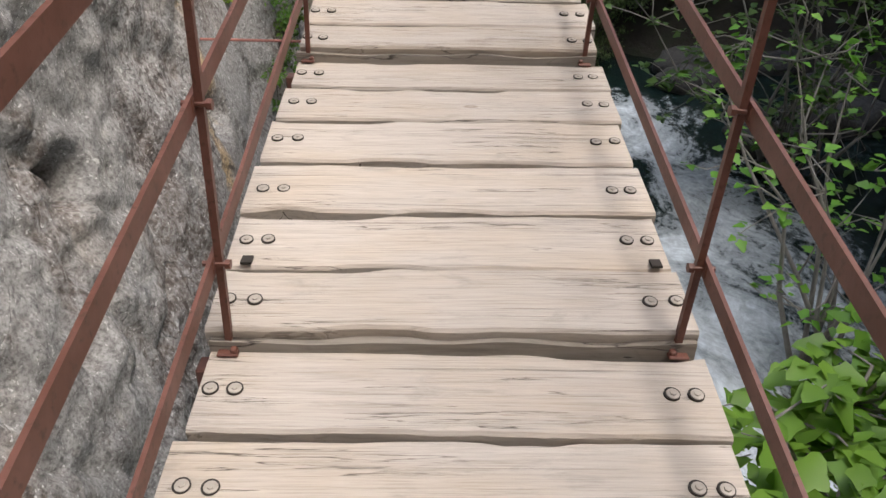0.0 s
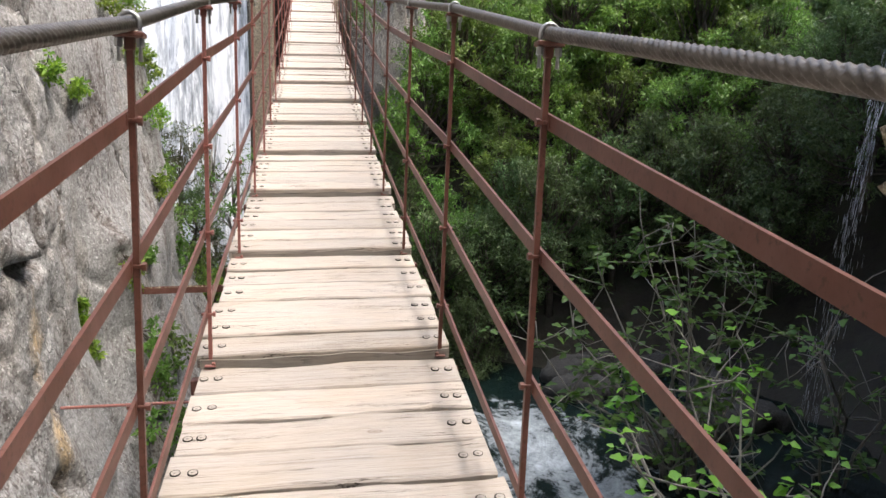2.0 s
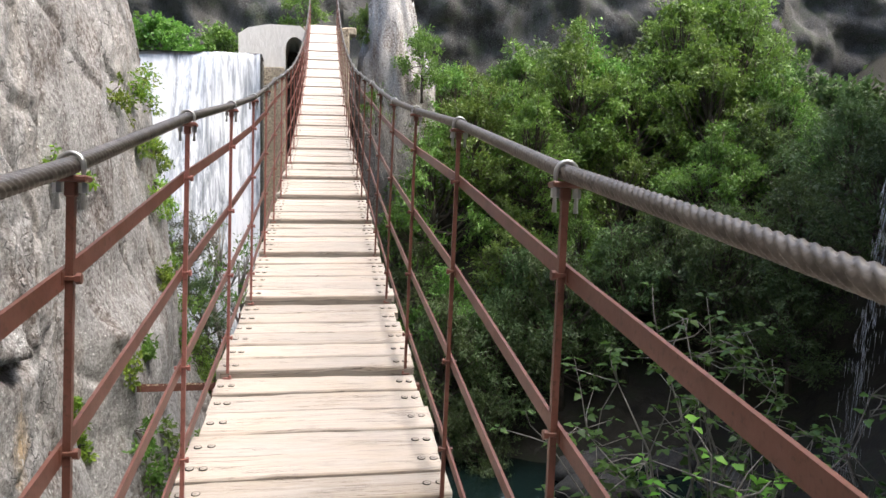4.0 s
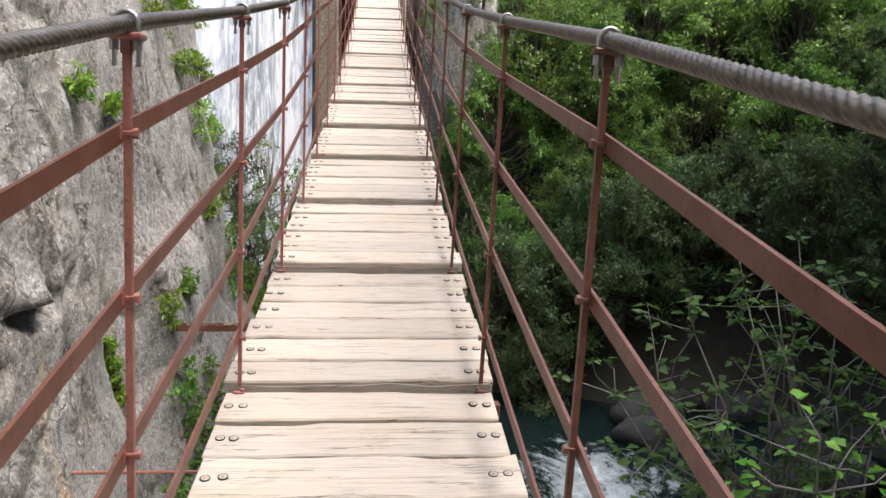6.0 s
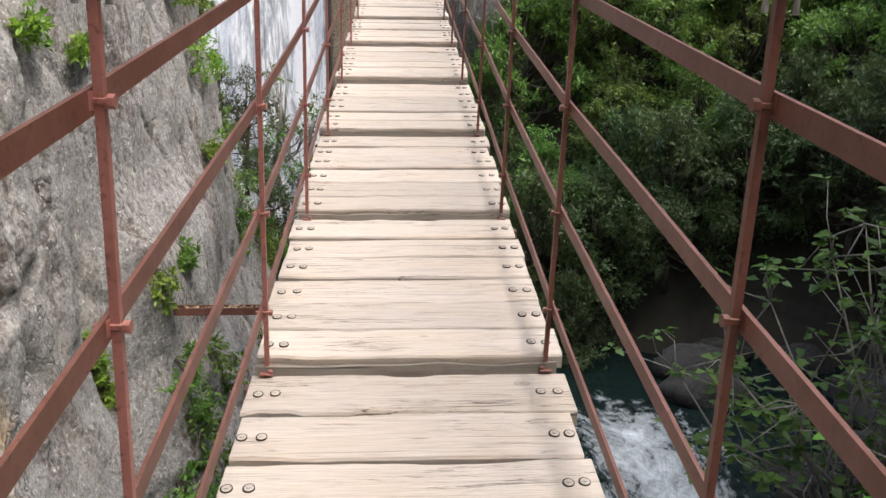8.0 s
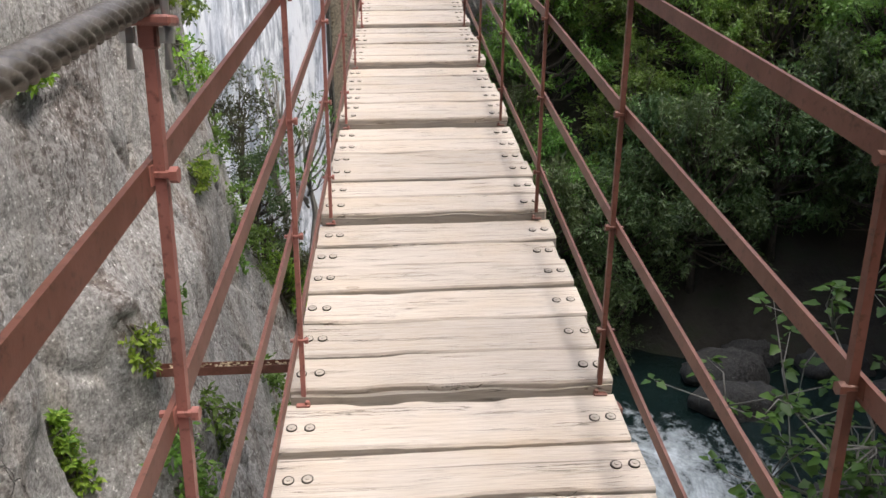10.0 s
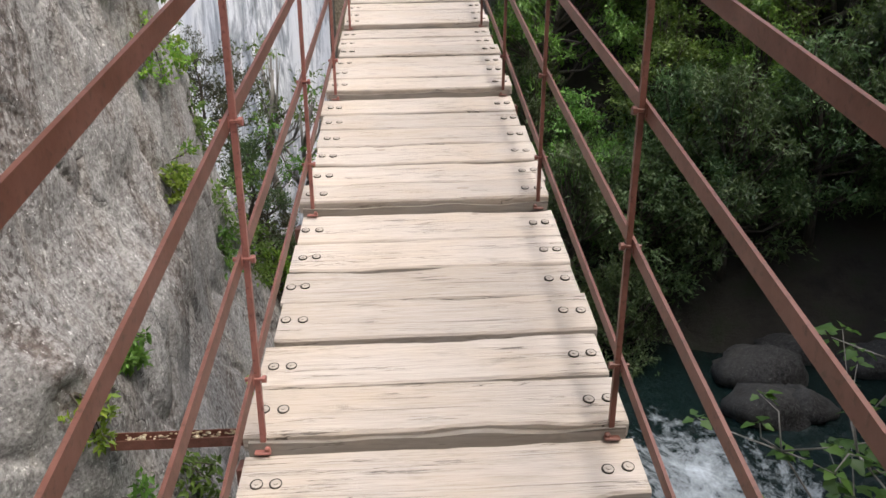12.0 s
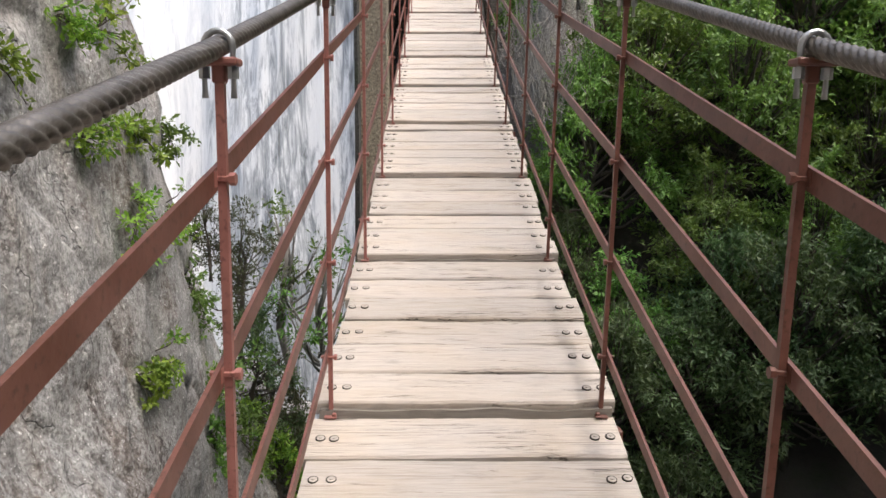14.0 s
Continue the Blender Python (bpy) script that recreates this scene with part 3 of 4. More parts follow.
# ---- suspension bridge ----
FOOT_Y = [-4.89, -3.67, -2.45, -1.235, 0.0, 1.212, 2.47, 3.71, 4.88, 6.02, 7.245, 8.455, 9.73]
FOOT_Z = [-0.89, -0.68, -0.462, -0.235, 0.0, 0.27, 0.517, 0.777, 1.055, 1.351, 1.638, 1.943, 2.257]
y = 9.73
while y < 26.0:
    y += 1.22
    FOOT_Y.append(y)
    FOOT_Z.append(0.205 * y + 0.00173 * y * y + 0.00011 * y ** 3)
LEVELS = (0.207, 0.523, 0.847, 1.169)
CABLE_H = 1.374


def lean(side, y):
    """How far a post leans to the right for each metre of height."""
    return 0.049 - 0.0022 * min(max(y, 0), 10) if side > 0 else 0.022 - 0.0015 * min(max(y, 0), 10)


def post_x(side, h, y):
    return side * 0.45 + h * lean(side, y)


def stretch(y):
    return 1 + 0.012 * min(y, 0)


bridge = tagged(new("suspension_bridge"), "narrow suspension footbridge with pale plank deck and red-brown railings", "bridge")
bridge.empty_display_size = 0.2

# railings: four flat bars a side
for side in (-1, 1):
    for h in LEVELS:
        verts, faces = [], []
        for i, (fy, fz) in enumerate(zip(FOOT_Y, FOOT_Z)):
            x = post_x(side, h, fy) + side * 0.012
            z = fz + h * stretch(fy)
            for dx, dz in ((-0.004, -0.019), (0.004, -0.019), (0.004, 0.019), (-0.004, 0.019)):
                verts.append((x + dx, fy, z + dz))
            if i:
                o = (i - 1) * 4
                for q in range(4):
                    faces.append((o + q, o + (q + 1) % 4, o + 4 + (q + 1) % 4, o + 4 + q))
        mesh_object("rail", verts, faces, PAINT, bridge)

# wire ropes: six strands laid in a helix
for side in (-1, 1):
    verts, faces = [], []
    ys = np.concatenate([np.arange(FOOT_Y[0], 9.5, 0.005), np.arange(9.5, FOOT_Y[-1], 0.06)])
    zs = np.interp(ys, FOOT_Y, [fz + CABLE_H * stretch(fy) + (0.022 if fy < -1 else 0.0) for fy, fz in zip(FOOT_Y, FOOT_Z)])
    N = 36
    ang = 2 * math.pi * np.arange(N) / N
    for yy, zz in zip(ys, zs):
        if yy < 9.5:
            off = (ang + yy * 50.0 + math.pi / 6) % (math.pi / 3) - math.pi / 6
            r = 0.0113 * np.cos(off) + np.sqrt(0.0061 ** 2 - (0.0113 * np.sin(off)) ** 2)
        else:
            r = 0.016 + 0 * ang
        for a, b in zip(r * np.cos(ang), r * np.sin(ang)):
            verts.append((post_x(side, CABLE_H, yy) + a, yy, zz + b))
    for i in range(len(ys) - 1):
        for q in range(N):
            t = (q + 1) % N
            faces.append((i * N + q, i * N + t, (i + 1) * N + t, (i + 1) * N + q))
    mesh_object("wire_rope", verts, faces, CABLE, bridge, "thick twisted grey steel wire rope", True)


def hanger_parts(side, paint):
    """One post: an angle bar with its clamps, foot plate, saddle and U-bolt. Its foot is the origin."""
    top = CABLE_H - 0.019
    bm = bmesh.new()
    add_box(bm, 0, 0, (top - 0.06) / 2, 0.014, 0.004, top + 0.06)
    add_box(bm, -side * 0.005, 0.007, (top - 0.06) / 2, 0.004, 0.011, top + 0.06)
    post = part("hanger", bm, paint)
    for h in LEVELS:
        bm = bmesh.new()
        x = 0.0
        add_box(bm, x + side * 0.012, -0.006, h, 0.010, 0.026, 0.030, 0.003)
        add_cyl(bm, (x - side * 0.016, 0.0, h), (x + side * 0.030, 0.0, h), 0.006, 0.006, 6)
        add_cyl(bm, (x - side * 0.022, 0.0, h), (x - side * 0.012, 0.0, h), 0.0105, 0.0105, 6)
        part("clamp", bm, paint, post)
    bm = bmesh.new()
    x = 0.0
    add_box(bm, x, 0, top - 0.004, 0.066, 0.040, 0.012, 0.003)
    add_box(bm, x, 0.004, top - 0.022, 0.022, 0.018, 0.03, 0.003)
    part("saddle", bm, paint, post)
    pts = [(x - 0.0225, 0, top - 0.06), (x - 0.0225, 0, CABLE_H)]
    pts += [(x + 0.0225 * math.cos(a), 0, CABLE_H + 0.024 * math.sin(a)) for a in np.linspace(math.pi, 0, 9)[1:-1]]
    pts += [(x + 0.0225, 0, CABLE_H), (x + 0.0225, 0, top - 0.06)]
    v, f = tube(pts, [0.0055] * len(pts), 6)
    ub = mesh_object("u_bolt", v, f, GALV, post, "galvanised steel U-bolt", True)
    for s in (-1, 1):
        bm = bmesh.new()
        add_cyl(bm, (x + s * 0.0225, 0, top - 0.03), (x + s * 0.0225, 0, top - 0.012), 0.009, 0.009, 6)
        part("nut", bm, GALV, ub)
    bm = bmesh.new()
    add_box(bm, 0, -0.006, 0.005, 0.042, 0.036, 0.007, 0.002)
    add_box(bm, -side * 0.012, -0.012, 0.012, 0.014, 0.014, 0.014, 0.003)
    part("foot_plate", bm, paint, post)
    return post


for side in (-1, 1):
    protos = {}
    for fy, fz in zip(FOOT_Y[:-1], FOOT_Z[:-1]):
        # left posts beyond y = 1 take the paler red
        paint = PAINT_PALE if side < 0 and fy > 1 else PAINT
        m = Matrix.Translation((side * 0.45, fy, fz)) @ Matrix.Rotation(math.atan(lean(side, fy)), 4, "Y") @ Matrix.Diagonal((1, 1, stretch(fy), 1))
        if paint not in protos:
            protos[paint] = hanger_parts(side, paint)
            protos[paint].parent, protos[paint].matrix_basis = bridge, m
        else:
            again(protos[paint], m, bridge)

# cross-beams under the joints
bm = bmesh.new()
add_box(bm, 0, 0.03, -0.085, 1.06, 0.05, 0.06, 0.004)
beam = None
for fy, fz in zip(FOOT_Y[:-1], FOOT_Z[:-1]):
    m = Matrix.Translation((0, fy, fz))
    if beam is None:
        beam = part("crossbeam", bm, PAINT, bridge)
        beam.matrix_basis = m
    else:
        again(beam, m, bridge)


# added boards at half the plank tone, standing for the plank fronts at each step
riser = None
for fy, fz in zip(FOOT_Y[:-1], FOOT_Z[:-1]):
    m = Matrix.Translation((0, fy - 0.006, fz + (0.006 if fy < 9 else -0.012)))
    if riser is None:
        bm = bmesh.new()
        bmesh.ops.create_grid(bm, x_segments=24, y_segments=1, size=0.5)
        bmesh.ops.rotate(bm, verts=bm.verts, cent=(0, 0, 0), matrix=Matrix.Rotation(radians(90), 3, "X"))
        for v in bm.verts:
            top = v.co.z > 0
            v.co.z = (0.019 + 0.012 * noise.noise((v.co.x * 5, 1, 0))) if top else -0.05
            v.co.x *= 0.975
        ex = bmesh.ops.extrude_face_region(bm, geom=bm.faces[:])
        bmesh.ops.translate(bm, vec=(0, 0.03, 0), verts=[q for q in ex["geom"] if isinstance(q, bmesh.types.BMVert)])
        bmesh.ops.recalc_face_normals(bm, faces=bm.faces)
        riser = part("riser", bm, WOOD_RISER, bridge, "darker-toned board added over the plank fronts at the step")
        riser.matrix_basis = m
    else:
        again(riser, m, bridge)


def plank_mesh(seed):
    """A plank one metre long and one unit wide, with wavy, splintered long edges and a slight warp."""
    rng = random.Random(seed)
    n = 22
    L, T = 0.99, 0.048
    verts, faces = [], []
    e0, e1 = rng.uniform(-0.012, 0.012), rng.uniform(-0.012, 0.012)
    taper = rng.uniform(-0.035, 0.035)
    chips = [(rng.choice((0, 1)), rng.random(), rng.uniform(0.05, 0.2), rng.uniform(0.025, 0.07)) for _ in range(rng.choice((1, 2, 3)))]
    for i in range(n + 1):
        t = i / n
        x = -L / 2 + L * t + (e0 if i == 0 else 0) + (e1 if i == n else 0)
        f = [-0.5 + taper * (t - 0.5), 0.5 + taper * (t - 0.5)]
        for q in (0, 1):
            f[q] += 0.024 * noise.noise((t * 2.5, seed * 1.7, 9 * q)) + 0.022 * noise.noise((t * 15, seed * 2.3, 9 * q))
        for q, at, wide, deep in chips:
            k = max(0.0, 1 - abs(t - at) / wide)
            f[q] += (deep if q == 0 else -deep) * min(1.0, 3.5 * k)
        f0, f1 = f
        zz = 0.005 * noise.noise((t * 2.5, seed, 4))
        worn = 0.03 + 0.02 * abs(noise.noise((t * 9, seed, 2)))
        for yy, z in ((f0, -T), (f0, zz - 0.007), (f0 + worn, zz), (f1 - worn, zz), (f1, zz - 0.007), (f1, -T)):
            verts.append((x, yy, z))
        if i:
            o = (i - 1) * 6
            for q in range(6):
                faces.append((o + q, o + 6 + q, o + 6 + (q + 1) % 6, o + (q + 1) % 6))
    faces.append(tuple(range(6)))
    faces.append(tuple(n * 6 + q for q in range(6))[::-1])
    me = bpy.data.meshes.new("plank")
    me.from_pydata(verts, [], faces)
    me.materials.append(WOOD)
    return me


def bolt_mesh():
    bm = bmesh.new()
    # dark disc painted for the shade in the countersunk hole
    add_cyl(bm, (0, 0, -0.004), (0, 0, 0.0015), 0.0162, 0.0162, 14, 1)
    add_cyl(bm, (0.001, -0.001, 0.0), (0.001, -0.001, 0.003), 0.0134, 0.0126, 12, 0)
    add_cyl(bm, (0.001, -0.001, 0.002), (0.001, -0.001, 0.006), 0.0074, 0.0058, 6, 0)
    me = bpy.data.meshes.new("bolt")
    bm.to_mesh(me)
    bm.free()
    me.materials.append(BOLT)
    me.materials.append(HOLE_SHADE)
    return me


# where the bolt rows sit along each bay, from the bay that starts at the third post
BOLT_ROWS = [(0.08, 0.245, 0.41, 0.575, 0.745, 0.912), (0.076, 0.25, 0.41, 0.601, 0.776, 0.93), (0.056, 0.228, 0.413, 0.579, 0.738, 0.919), (0.07, 0.21, 0.375, 0.563, 0.752, 0.914), (0.06, 0.219, 0.397, 0.566, 0.728, 0.911),
             (0.07, 0.234, 0.408, 0.58, 0.738, 0.899), (0.07, 0.238, 0.412, 0.584, 0.745, 0.908), (0.08, 0.235, 0.406, 0.574, 0.734, 0.903), (0.06, 0.218, 0.389, 0.56, 0.742, 0.902),
             (0.072, 0.241, 0.41, 0.576, 0.749, 0.908), (0.07, 0.21, 0.375, 0.545, 0.71, 0.88)]
PLANKS = [plank_mesh(s) for s in range(22)]
BOLT_ME = bolt_mesh()
rng = random.Random(5)
for k in range(len(FOOT_Y) - 1):
    y0, z0, y1, z1 = FOOT_Y[k], FOOT_Z[k] + (0.048 if FOOT_Y[k] < 9 else 0.032), FOOT_Y[k + 1], FOOT_Z[k + 1]
    length = math.hypot(y1 - y0, z1 - z0)
    tilt = math.atan2(z1 - z0, y1 - y0)
    if 2 <= k < 2 + len(BOLT_ROWS):
        rows = BOLT_ROWS[k - 2]
        cuts = [0.0] + [(a + b) / 2 for a, b in zip(rows, rows[1:])] + [1.0]
    else:
        n = rng.choice((6, 6, 7))
        ws = [rng.uniform(0.8, 1.25) for _ in range(n)]
        cuts = [sum(ws[:q]) / sum(ws) for q in range(n + 1)]
        rows = [(a + b) / 2 for a, b in zip(cuts, cuts[1:])]
    for row, c0, c1 in zip(rows, cuts, cuts[1:]):
        w = (c1 - c0) * length
        c = (c0 + c1) / 2 * length
        o = bpy.data.objects.new("plank", rng.choice(PLANKS))
        scene.collection.objects.link(o)
        o.parent = bridge
        o.matrix_basis = (Matrix.Translation((rng.uniform(-0.008, 0.008), y0 + c * math.cos(tilt), z0 + c * math.sin(tilt) + rng.uniform(-0.007, 0.006)))
                          @ Matrix.Rotation(tilt + rng.uniform(-0.008, 0.008), 4, "X") @ Matrix.Rotation(rng.uniform(-0.009, 0.009), 4, "Z")
                          @ Matrix.Diagonal((1, w - 0.008, 1, 1)))
        if FOOT_Y[k] > 14:
            continue
        off = (row * length - c) / w
        for bx in (-0.463, -0.413, 0.413, 0.463):
            b = bpy.data.objects.new("bolt", BOLT_ME)
            scene.collection.objects.link(b)
            b.parent = o
            b.matrix_basis = Matrix.Translation((bx + rng.uniform(-0.004, 0.004), off + rng.uniform(-0.02, 0.02), 0.002)) @ Matrix.Diagonal((1, 1 / (w - 0.008), 1, 1))

# dark plates painted for the shade in two square notches near the start
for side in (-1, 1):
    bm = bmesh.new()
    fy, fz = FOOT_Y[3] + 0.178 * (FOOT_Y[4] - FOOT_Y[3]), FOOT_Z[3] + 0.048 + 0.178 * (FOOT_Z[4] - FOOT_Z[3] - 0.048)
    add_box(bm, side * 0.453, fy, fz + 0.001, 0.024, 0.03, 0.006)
    part("notch", bm, HOLE_SHADE, bridge, "dark plate painted for the shade in a small square plank hole")

# masonry at the far end of the bridge
END_Y, END_Z = FOOT_Y[-1], FOOT_Z[-1]
bm = bmesh.new()
add_box(bm, 0.1, END_Y + 4.0, END_Z - 8.0, 1.7, 8.0, 15.9, 0.05)
tagged(part("abutment", bm, CONCRETE), "stone and concrete landing at the bridge's end", "abutment", kind="structure")
for i, (x, w) in enumerate(((-0.1, 0.55), (1.0, 0.5))):
    bm = bmesh.new()
    add_box(bm, x, END_Y + 1.2, END_Z + 0.1, w, 0.4, 0.3, 0.05)
    tagged(part("stone_block", bm, CONCRETE), "pale squared stone at the bridge landing", "stone")


def sluice_house():
    """A masonry block with an arched recess on its front."""
    bm = bmesh.new()
    x0, x1, z0, z1, d = -3.0, -0.62, 7.2, 8.75, 2.4
    cx, r = -1.02, 0.34
    pts = [(x0, z0), (cx - r, z0), (cx - r, 7.7)]
    pts += [(cx - r * math.cos(a), 7.85 + 0.5 * math.sin(a)) for a in np.linspace(0, math.pi * 0.95, 9)]
    pts += [(x1, 7.8), (x1, 8.55), (x1 - 0.2, z1), (-1.9, z1 + 0.02), (x0 + 0.35, z1 - 0.12), (x0, z1 - 0.35)]
    f = bm.faces.new([bm.verts.new((px, END_Y - 0.2, pz)) for px, pz in pts])
    ex = bmesh.ops.extrude_face_region(bm, geom=[f])
    bmesh.ops.translate(bm, vec=(0, d, 0), verts=[v for v in ex["geom"] if isinstance(v, bmesh.types.BMVert)])
    bmesh.ops.recalc_face_normals(bm, faces=bm.faces)
    return part("sluice_house", bm, PALE_CONCRETE)


tagged(sluice_house(), "pale concrete sluice block with an arched recess beside the waterfall", "sluice")
# slab added in dark rock to give the arch opening its shade
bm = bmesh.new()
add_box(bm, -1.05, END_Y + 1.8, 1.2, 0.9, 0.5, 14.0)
tagged(part("recess_wall", bm, ROCK_SHADE_TINT), "back wall of the arched recess, coloured dark for the shade inside", "wall", kind="structure")
bm = bmesh.new()
add_box(bm, -1.95, END_Y + 0.6, 0.3, 1.15, 2.2, 13.78, 0.04)
tagged(part("sluice_pier", bm, CONCRETE), "brown-stained concrete pier under the sluice block", "pier", kind="structure")
rock_blob("rock_buttress", (2.9, 28.9, 4.0), (1.6, 1.8, 7.5), ROCK, "grey rock buttress beside the bridge's end", 21.0, 90)
rock_blob("rock_ledge", (-4.0, 19.6, -5.2), (1.9, 2.6, 3.2), ROCK, "low rock shelf at the foot of the cliff", 31.0, 60)

# steel bars between the cliff and the bridge
def steel_channel(y, z, x0, x1):
    """An open-topped channel lying level, with gravel and leaf litter caught in it."""
    root = tagged(new("steel_channel"), "rusty steel channel holding gravel, from the cliff to under the deck", "channel")
    root.location = (x0, y, z)
    bm = bmesh.new()
    n = x1 - x0
    add_box(bm, n / 2, 0, 0, n, 0.12, 0.008)
    for q in (-1, 1):
        add_box(bm, n / 2, q * 0.062, 0.04, n, 0.008, 0.088, 0.002)
    part("trough", bm, PAINT, root)
    rng = np.random.default_rng(44)
    bm = bmesh.new()
    for _ in range(260):
        r = rng.uniform(0.006, 0.02)
        bmesh.ops.create_icosphere(bm, subdivisions=1, radius=r, matrix=Matrix.Translation((rng.uniform(0.1, n), rng.normal() * 0.025, 0.05 + rng.uniform(0, 0.035))) @ Matrix.Rotation(rng.uniform(0, 3), 4, "X") @ Matrix.Diagonal((1.3, 0.8, 0.6, 1)))
    part("gravel", bm, ROCK_TAN, root, "brown gravel and leaf litter")


steel_channel(9.86, -1.0, -2.6, 0.7)
v, f = tube([(-3.5, 7.1, -1.78), (-1.5, 7.15, -1.81), (0.7, 7.1, -1.78)], [0.018] * 3, 8)
tagged(mesh_object("steel_bar", v, f, PAINT_PALE), "rusty steel bar fixed into the cliff below the deck", "bar")


# ---- plants ----
def leaves(rng, centers, radii, count, size, squash=0.75, narrow=0.38, droop=0.2):
    """Verts and faces of small folded leaves scattered through round clumps."""
    centers, radii = np.array(centers, float), np.array(radii, float)
    pick = rng.choice(len(centers), count, p=radii ** 2 / (radii ** 2).sum())
    twigs = rng.normal(size=(len(centers), 11, 3))
    twigs /= np.linalg.norm(twigs, axis=2)[:, :, None]
    reach = rng.uniform(0.65, 1.45, (len(centers), 11))
    which = rng.integers(0, 11, count)
    d = twigs[pick, which]
    rr = radii[pick] * reach[pick, which] * rng.uniform(0.1, 1.0, count) ** 0.7
    p = centers[pick] + d * rr[:, None] * np.array((1, 1, squash)) + rng.normal(size=(count, 3)) * (0.13 * radii[pick])[:, None]
    ax = d + rng.normal(size=(count, 3)) * 0.9 + np.array((0, 0, -droop))
    ax /= np.linalg.norm(ax, axis=1)[:, None]
    up = rng.normal(size=(count, 3)) * 0.55 + np.array((0, 0, 1.0))
    sd = np.cross(ax, up)
    sd /= np.linalg.norm(sd, axis=1)[:, None] + 1e-9
    nm = np.cross(sd, ax)
    ln = size * rng.uniform(0.6, 1.3, count)[:, None]
    w = ln * narrow * 0.5
    v = np.stack([p, p + ax * ln * 0.45 + sd * w + nm * w * 0.35, p + ax * ln, p + ax * ln * 0.45 - sd * w + nm * w * 0.35], 1).reshape(-1, 3)
    b = np.arange(count) * 4
    f = np.concatenate([np.stack([b, b + 1, b + 2], 1), np.stack([b, b + 2, b + 3], 1)])
    return v.tolist(), f.tolist()


def tree_thing(name, seed, height, spread, clumps, count, size, leaf, bark, label, category="tree", crown_from=0.35, narrow=0.38, lean=0.0, clump=0.34):
    """A tapered trunk with limbs that end in leaf clumps. The origin is its foot."""
    rng = np.random.default_rng(seed)
    root = tagged(new(name), label, category)
    root.empty_display_size = 0.3
    top = Vector((lean * height, rng.normal() * 0.1 * height, height * 0.8))
    spine = [Vector((0, 0, -0.5)), Vector((0, 0, 0)), top * 0.35 + Vector(rng.normal(size=3)) * 0.04 * height, top * 0.7 + Vector(rng.normal(size=3)) * 0.05 * height, top]
    r0 = 0.022 * height + 0.02
    tubes = [tube(spine, [r0 * 1.2, r0, r0 * 0.75, r0 * 0.45, r0 * 0.15], 7)]
    cs, rs = [], []
    for i in range(clumps):
        t = crown_from + (1 - crown_from) * (i + rng.uniform(0, 1)) / clumps
        a = rng.uniform(0, 2 * math.pi)
        prof = math.sin(math.pi * min(1, 0.22 + 0.75 * (t - crown_from) / (1 - crown_from)))
        rad = spread * (0.3 + 0.7 * rng.uniform() ** 0.6) * prof
        base = top * min(1, t * 0.8) if t < 1 else top
        c = Vector((base.x + rad * math.cos(a), base.y + rad * math.sin(a), t * height + rng.normal() * 0.06 * height))
        cs.append(c)
        rs.append(spread * clump * rng.uniform(0.6, 1.25))
        midp = base.lerp(c, 0.5) + Vector((0, 0, -0.05 * height))
        tubes.append(tube([base, midp, c], [r0 * 0.32, r0 * 0.2, r0 * 0.06], 5))
        for _ in range(2):
            e = c + Vector(rng.normal(size=3)) * rs[-1] * 0.6
            tubes.append(tube([midp, midp.lerp(e, 0.6), e], [r0 * 0.12, r0 * 0.08, r0 * 0.03], 4))
    v, f = join(tubes)
    mesh_object("trunk", v, f, bark, root, smooth=True)
    v, f = leaves(rng, cs, rs, count, size, narrow=narrow)
    mesh_object("crown", v, f, leaf, root)
    return root


def put(protos, spots, group, seed):
    """Copies of the protos at spots (x, y, z, scale); the protos themselves take the first spots."""
    rng = random.Random(seed)
    for i, (x, y, z, sc) in enumerate(spots):
        m = Matrix.Translation((x, y, z)) @ Matrix.Rotation(rng.uniform(0, 6.28), 4, "Z")
        src = protos[i % len(protos)]
        o = src if i < len(protos) else copy_thing(src, m)
        o.matrix_basis = m
        o.scale = (sc, sc, sc * rng.uniform(0.9, 1.15))
        tagged(o, group=group)


# the wood on the far bank
bright = [tree_thing("willow_tree", 11 + i, 5.0, 2.1, 60, 10500, 0.16, LEAF, BARK, "leafy bright green willow on the steep river bank", crown_from=0.22, clump=0.25) for i in range(4)]
rng = random.Random(8)
spots = []
for x, y, lift, sc in ((3.9, 25.6, 0.6, 0.95), (5.6, 27.0, 0.8, 1.1), (7.6, 26.2, 0.6, 1.05), (9.6, 27.6, 0.5, 1.15), (12.0, 26.6, 0.6, 1.2), (14.4, 25.6, 0.8, 1.2),
                       (4.6, 29.4, 0.3, 1.1), (8.4, 30.0, -0.6, 1.0), (16.4, 27.0, 0.4, 1.25), (6.4, 24.0, 0.2, 0.85), (10.8, 24.4, 0.3, 0.95), (13.2, 22.8, 1.4, 1.0),
                       (17.0, 25.0, 0.6, 1.0), (11.0, 28.8, 0.2, 1.1), (14.6, 28.4, 0.4, 1.2), (4.2, 23.2, -0.3, 0.8), (17.5, 29.5, 0.5, 1.3), (8.6, 23.4, 0.0, 0.85)):
    spots.append((x, y, ground_height(x, y) + lift, sc))
put(bright, spots, "bright willows", 1)
dull = [tree_thing("shrub_willow", 31 + i, 3.6, 1.9, 50, 8500, 0.15, LEAF_DARK, BARK, "dull green shrubby willow leaning over the river", crown_from=0.1, narrow=0.3, clump=0.26) for i in range(3)]
spots = []
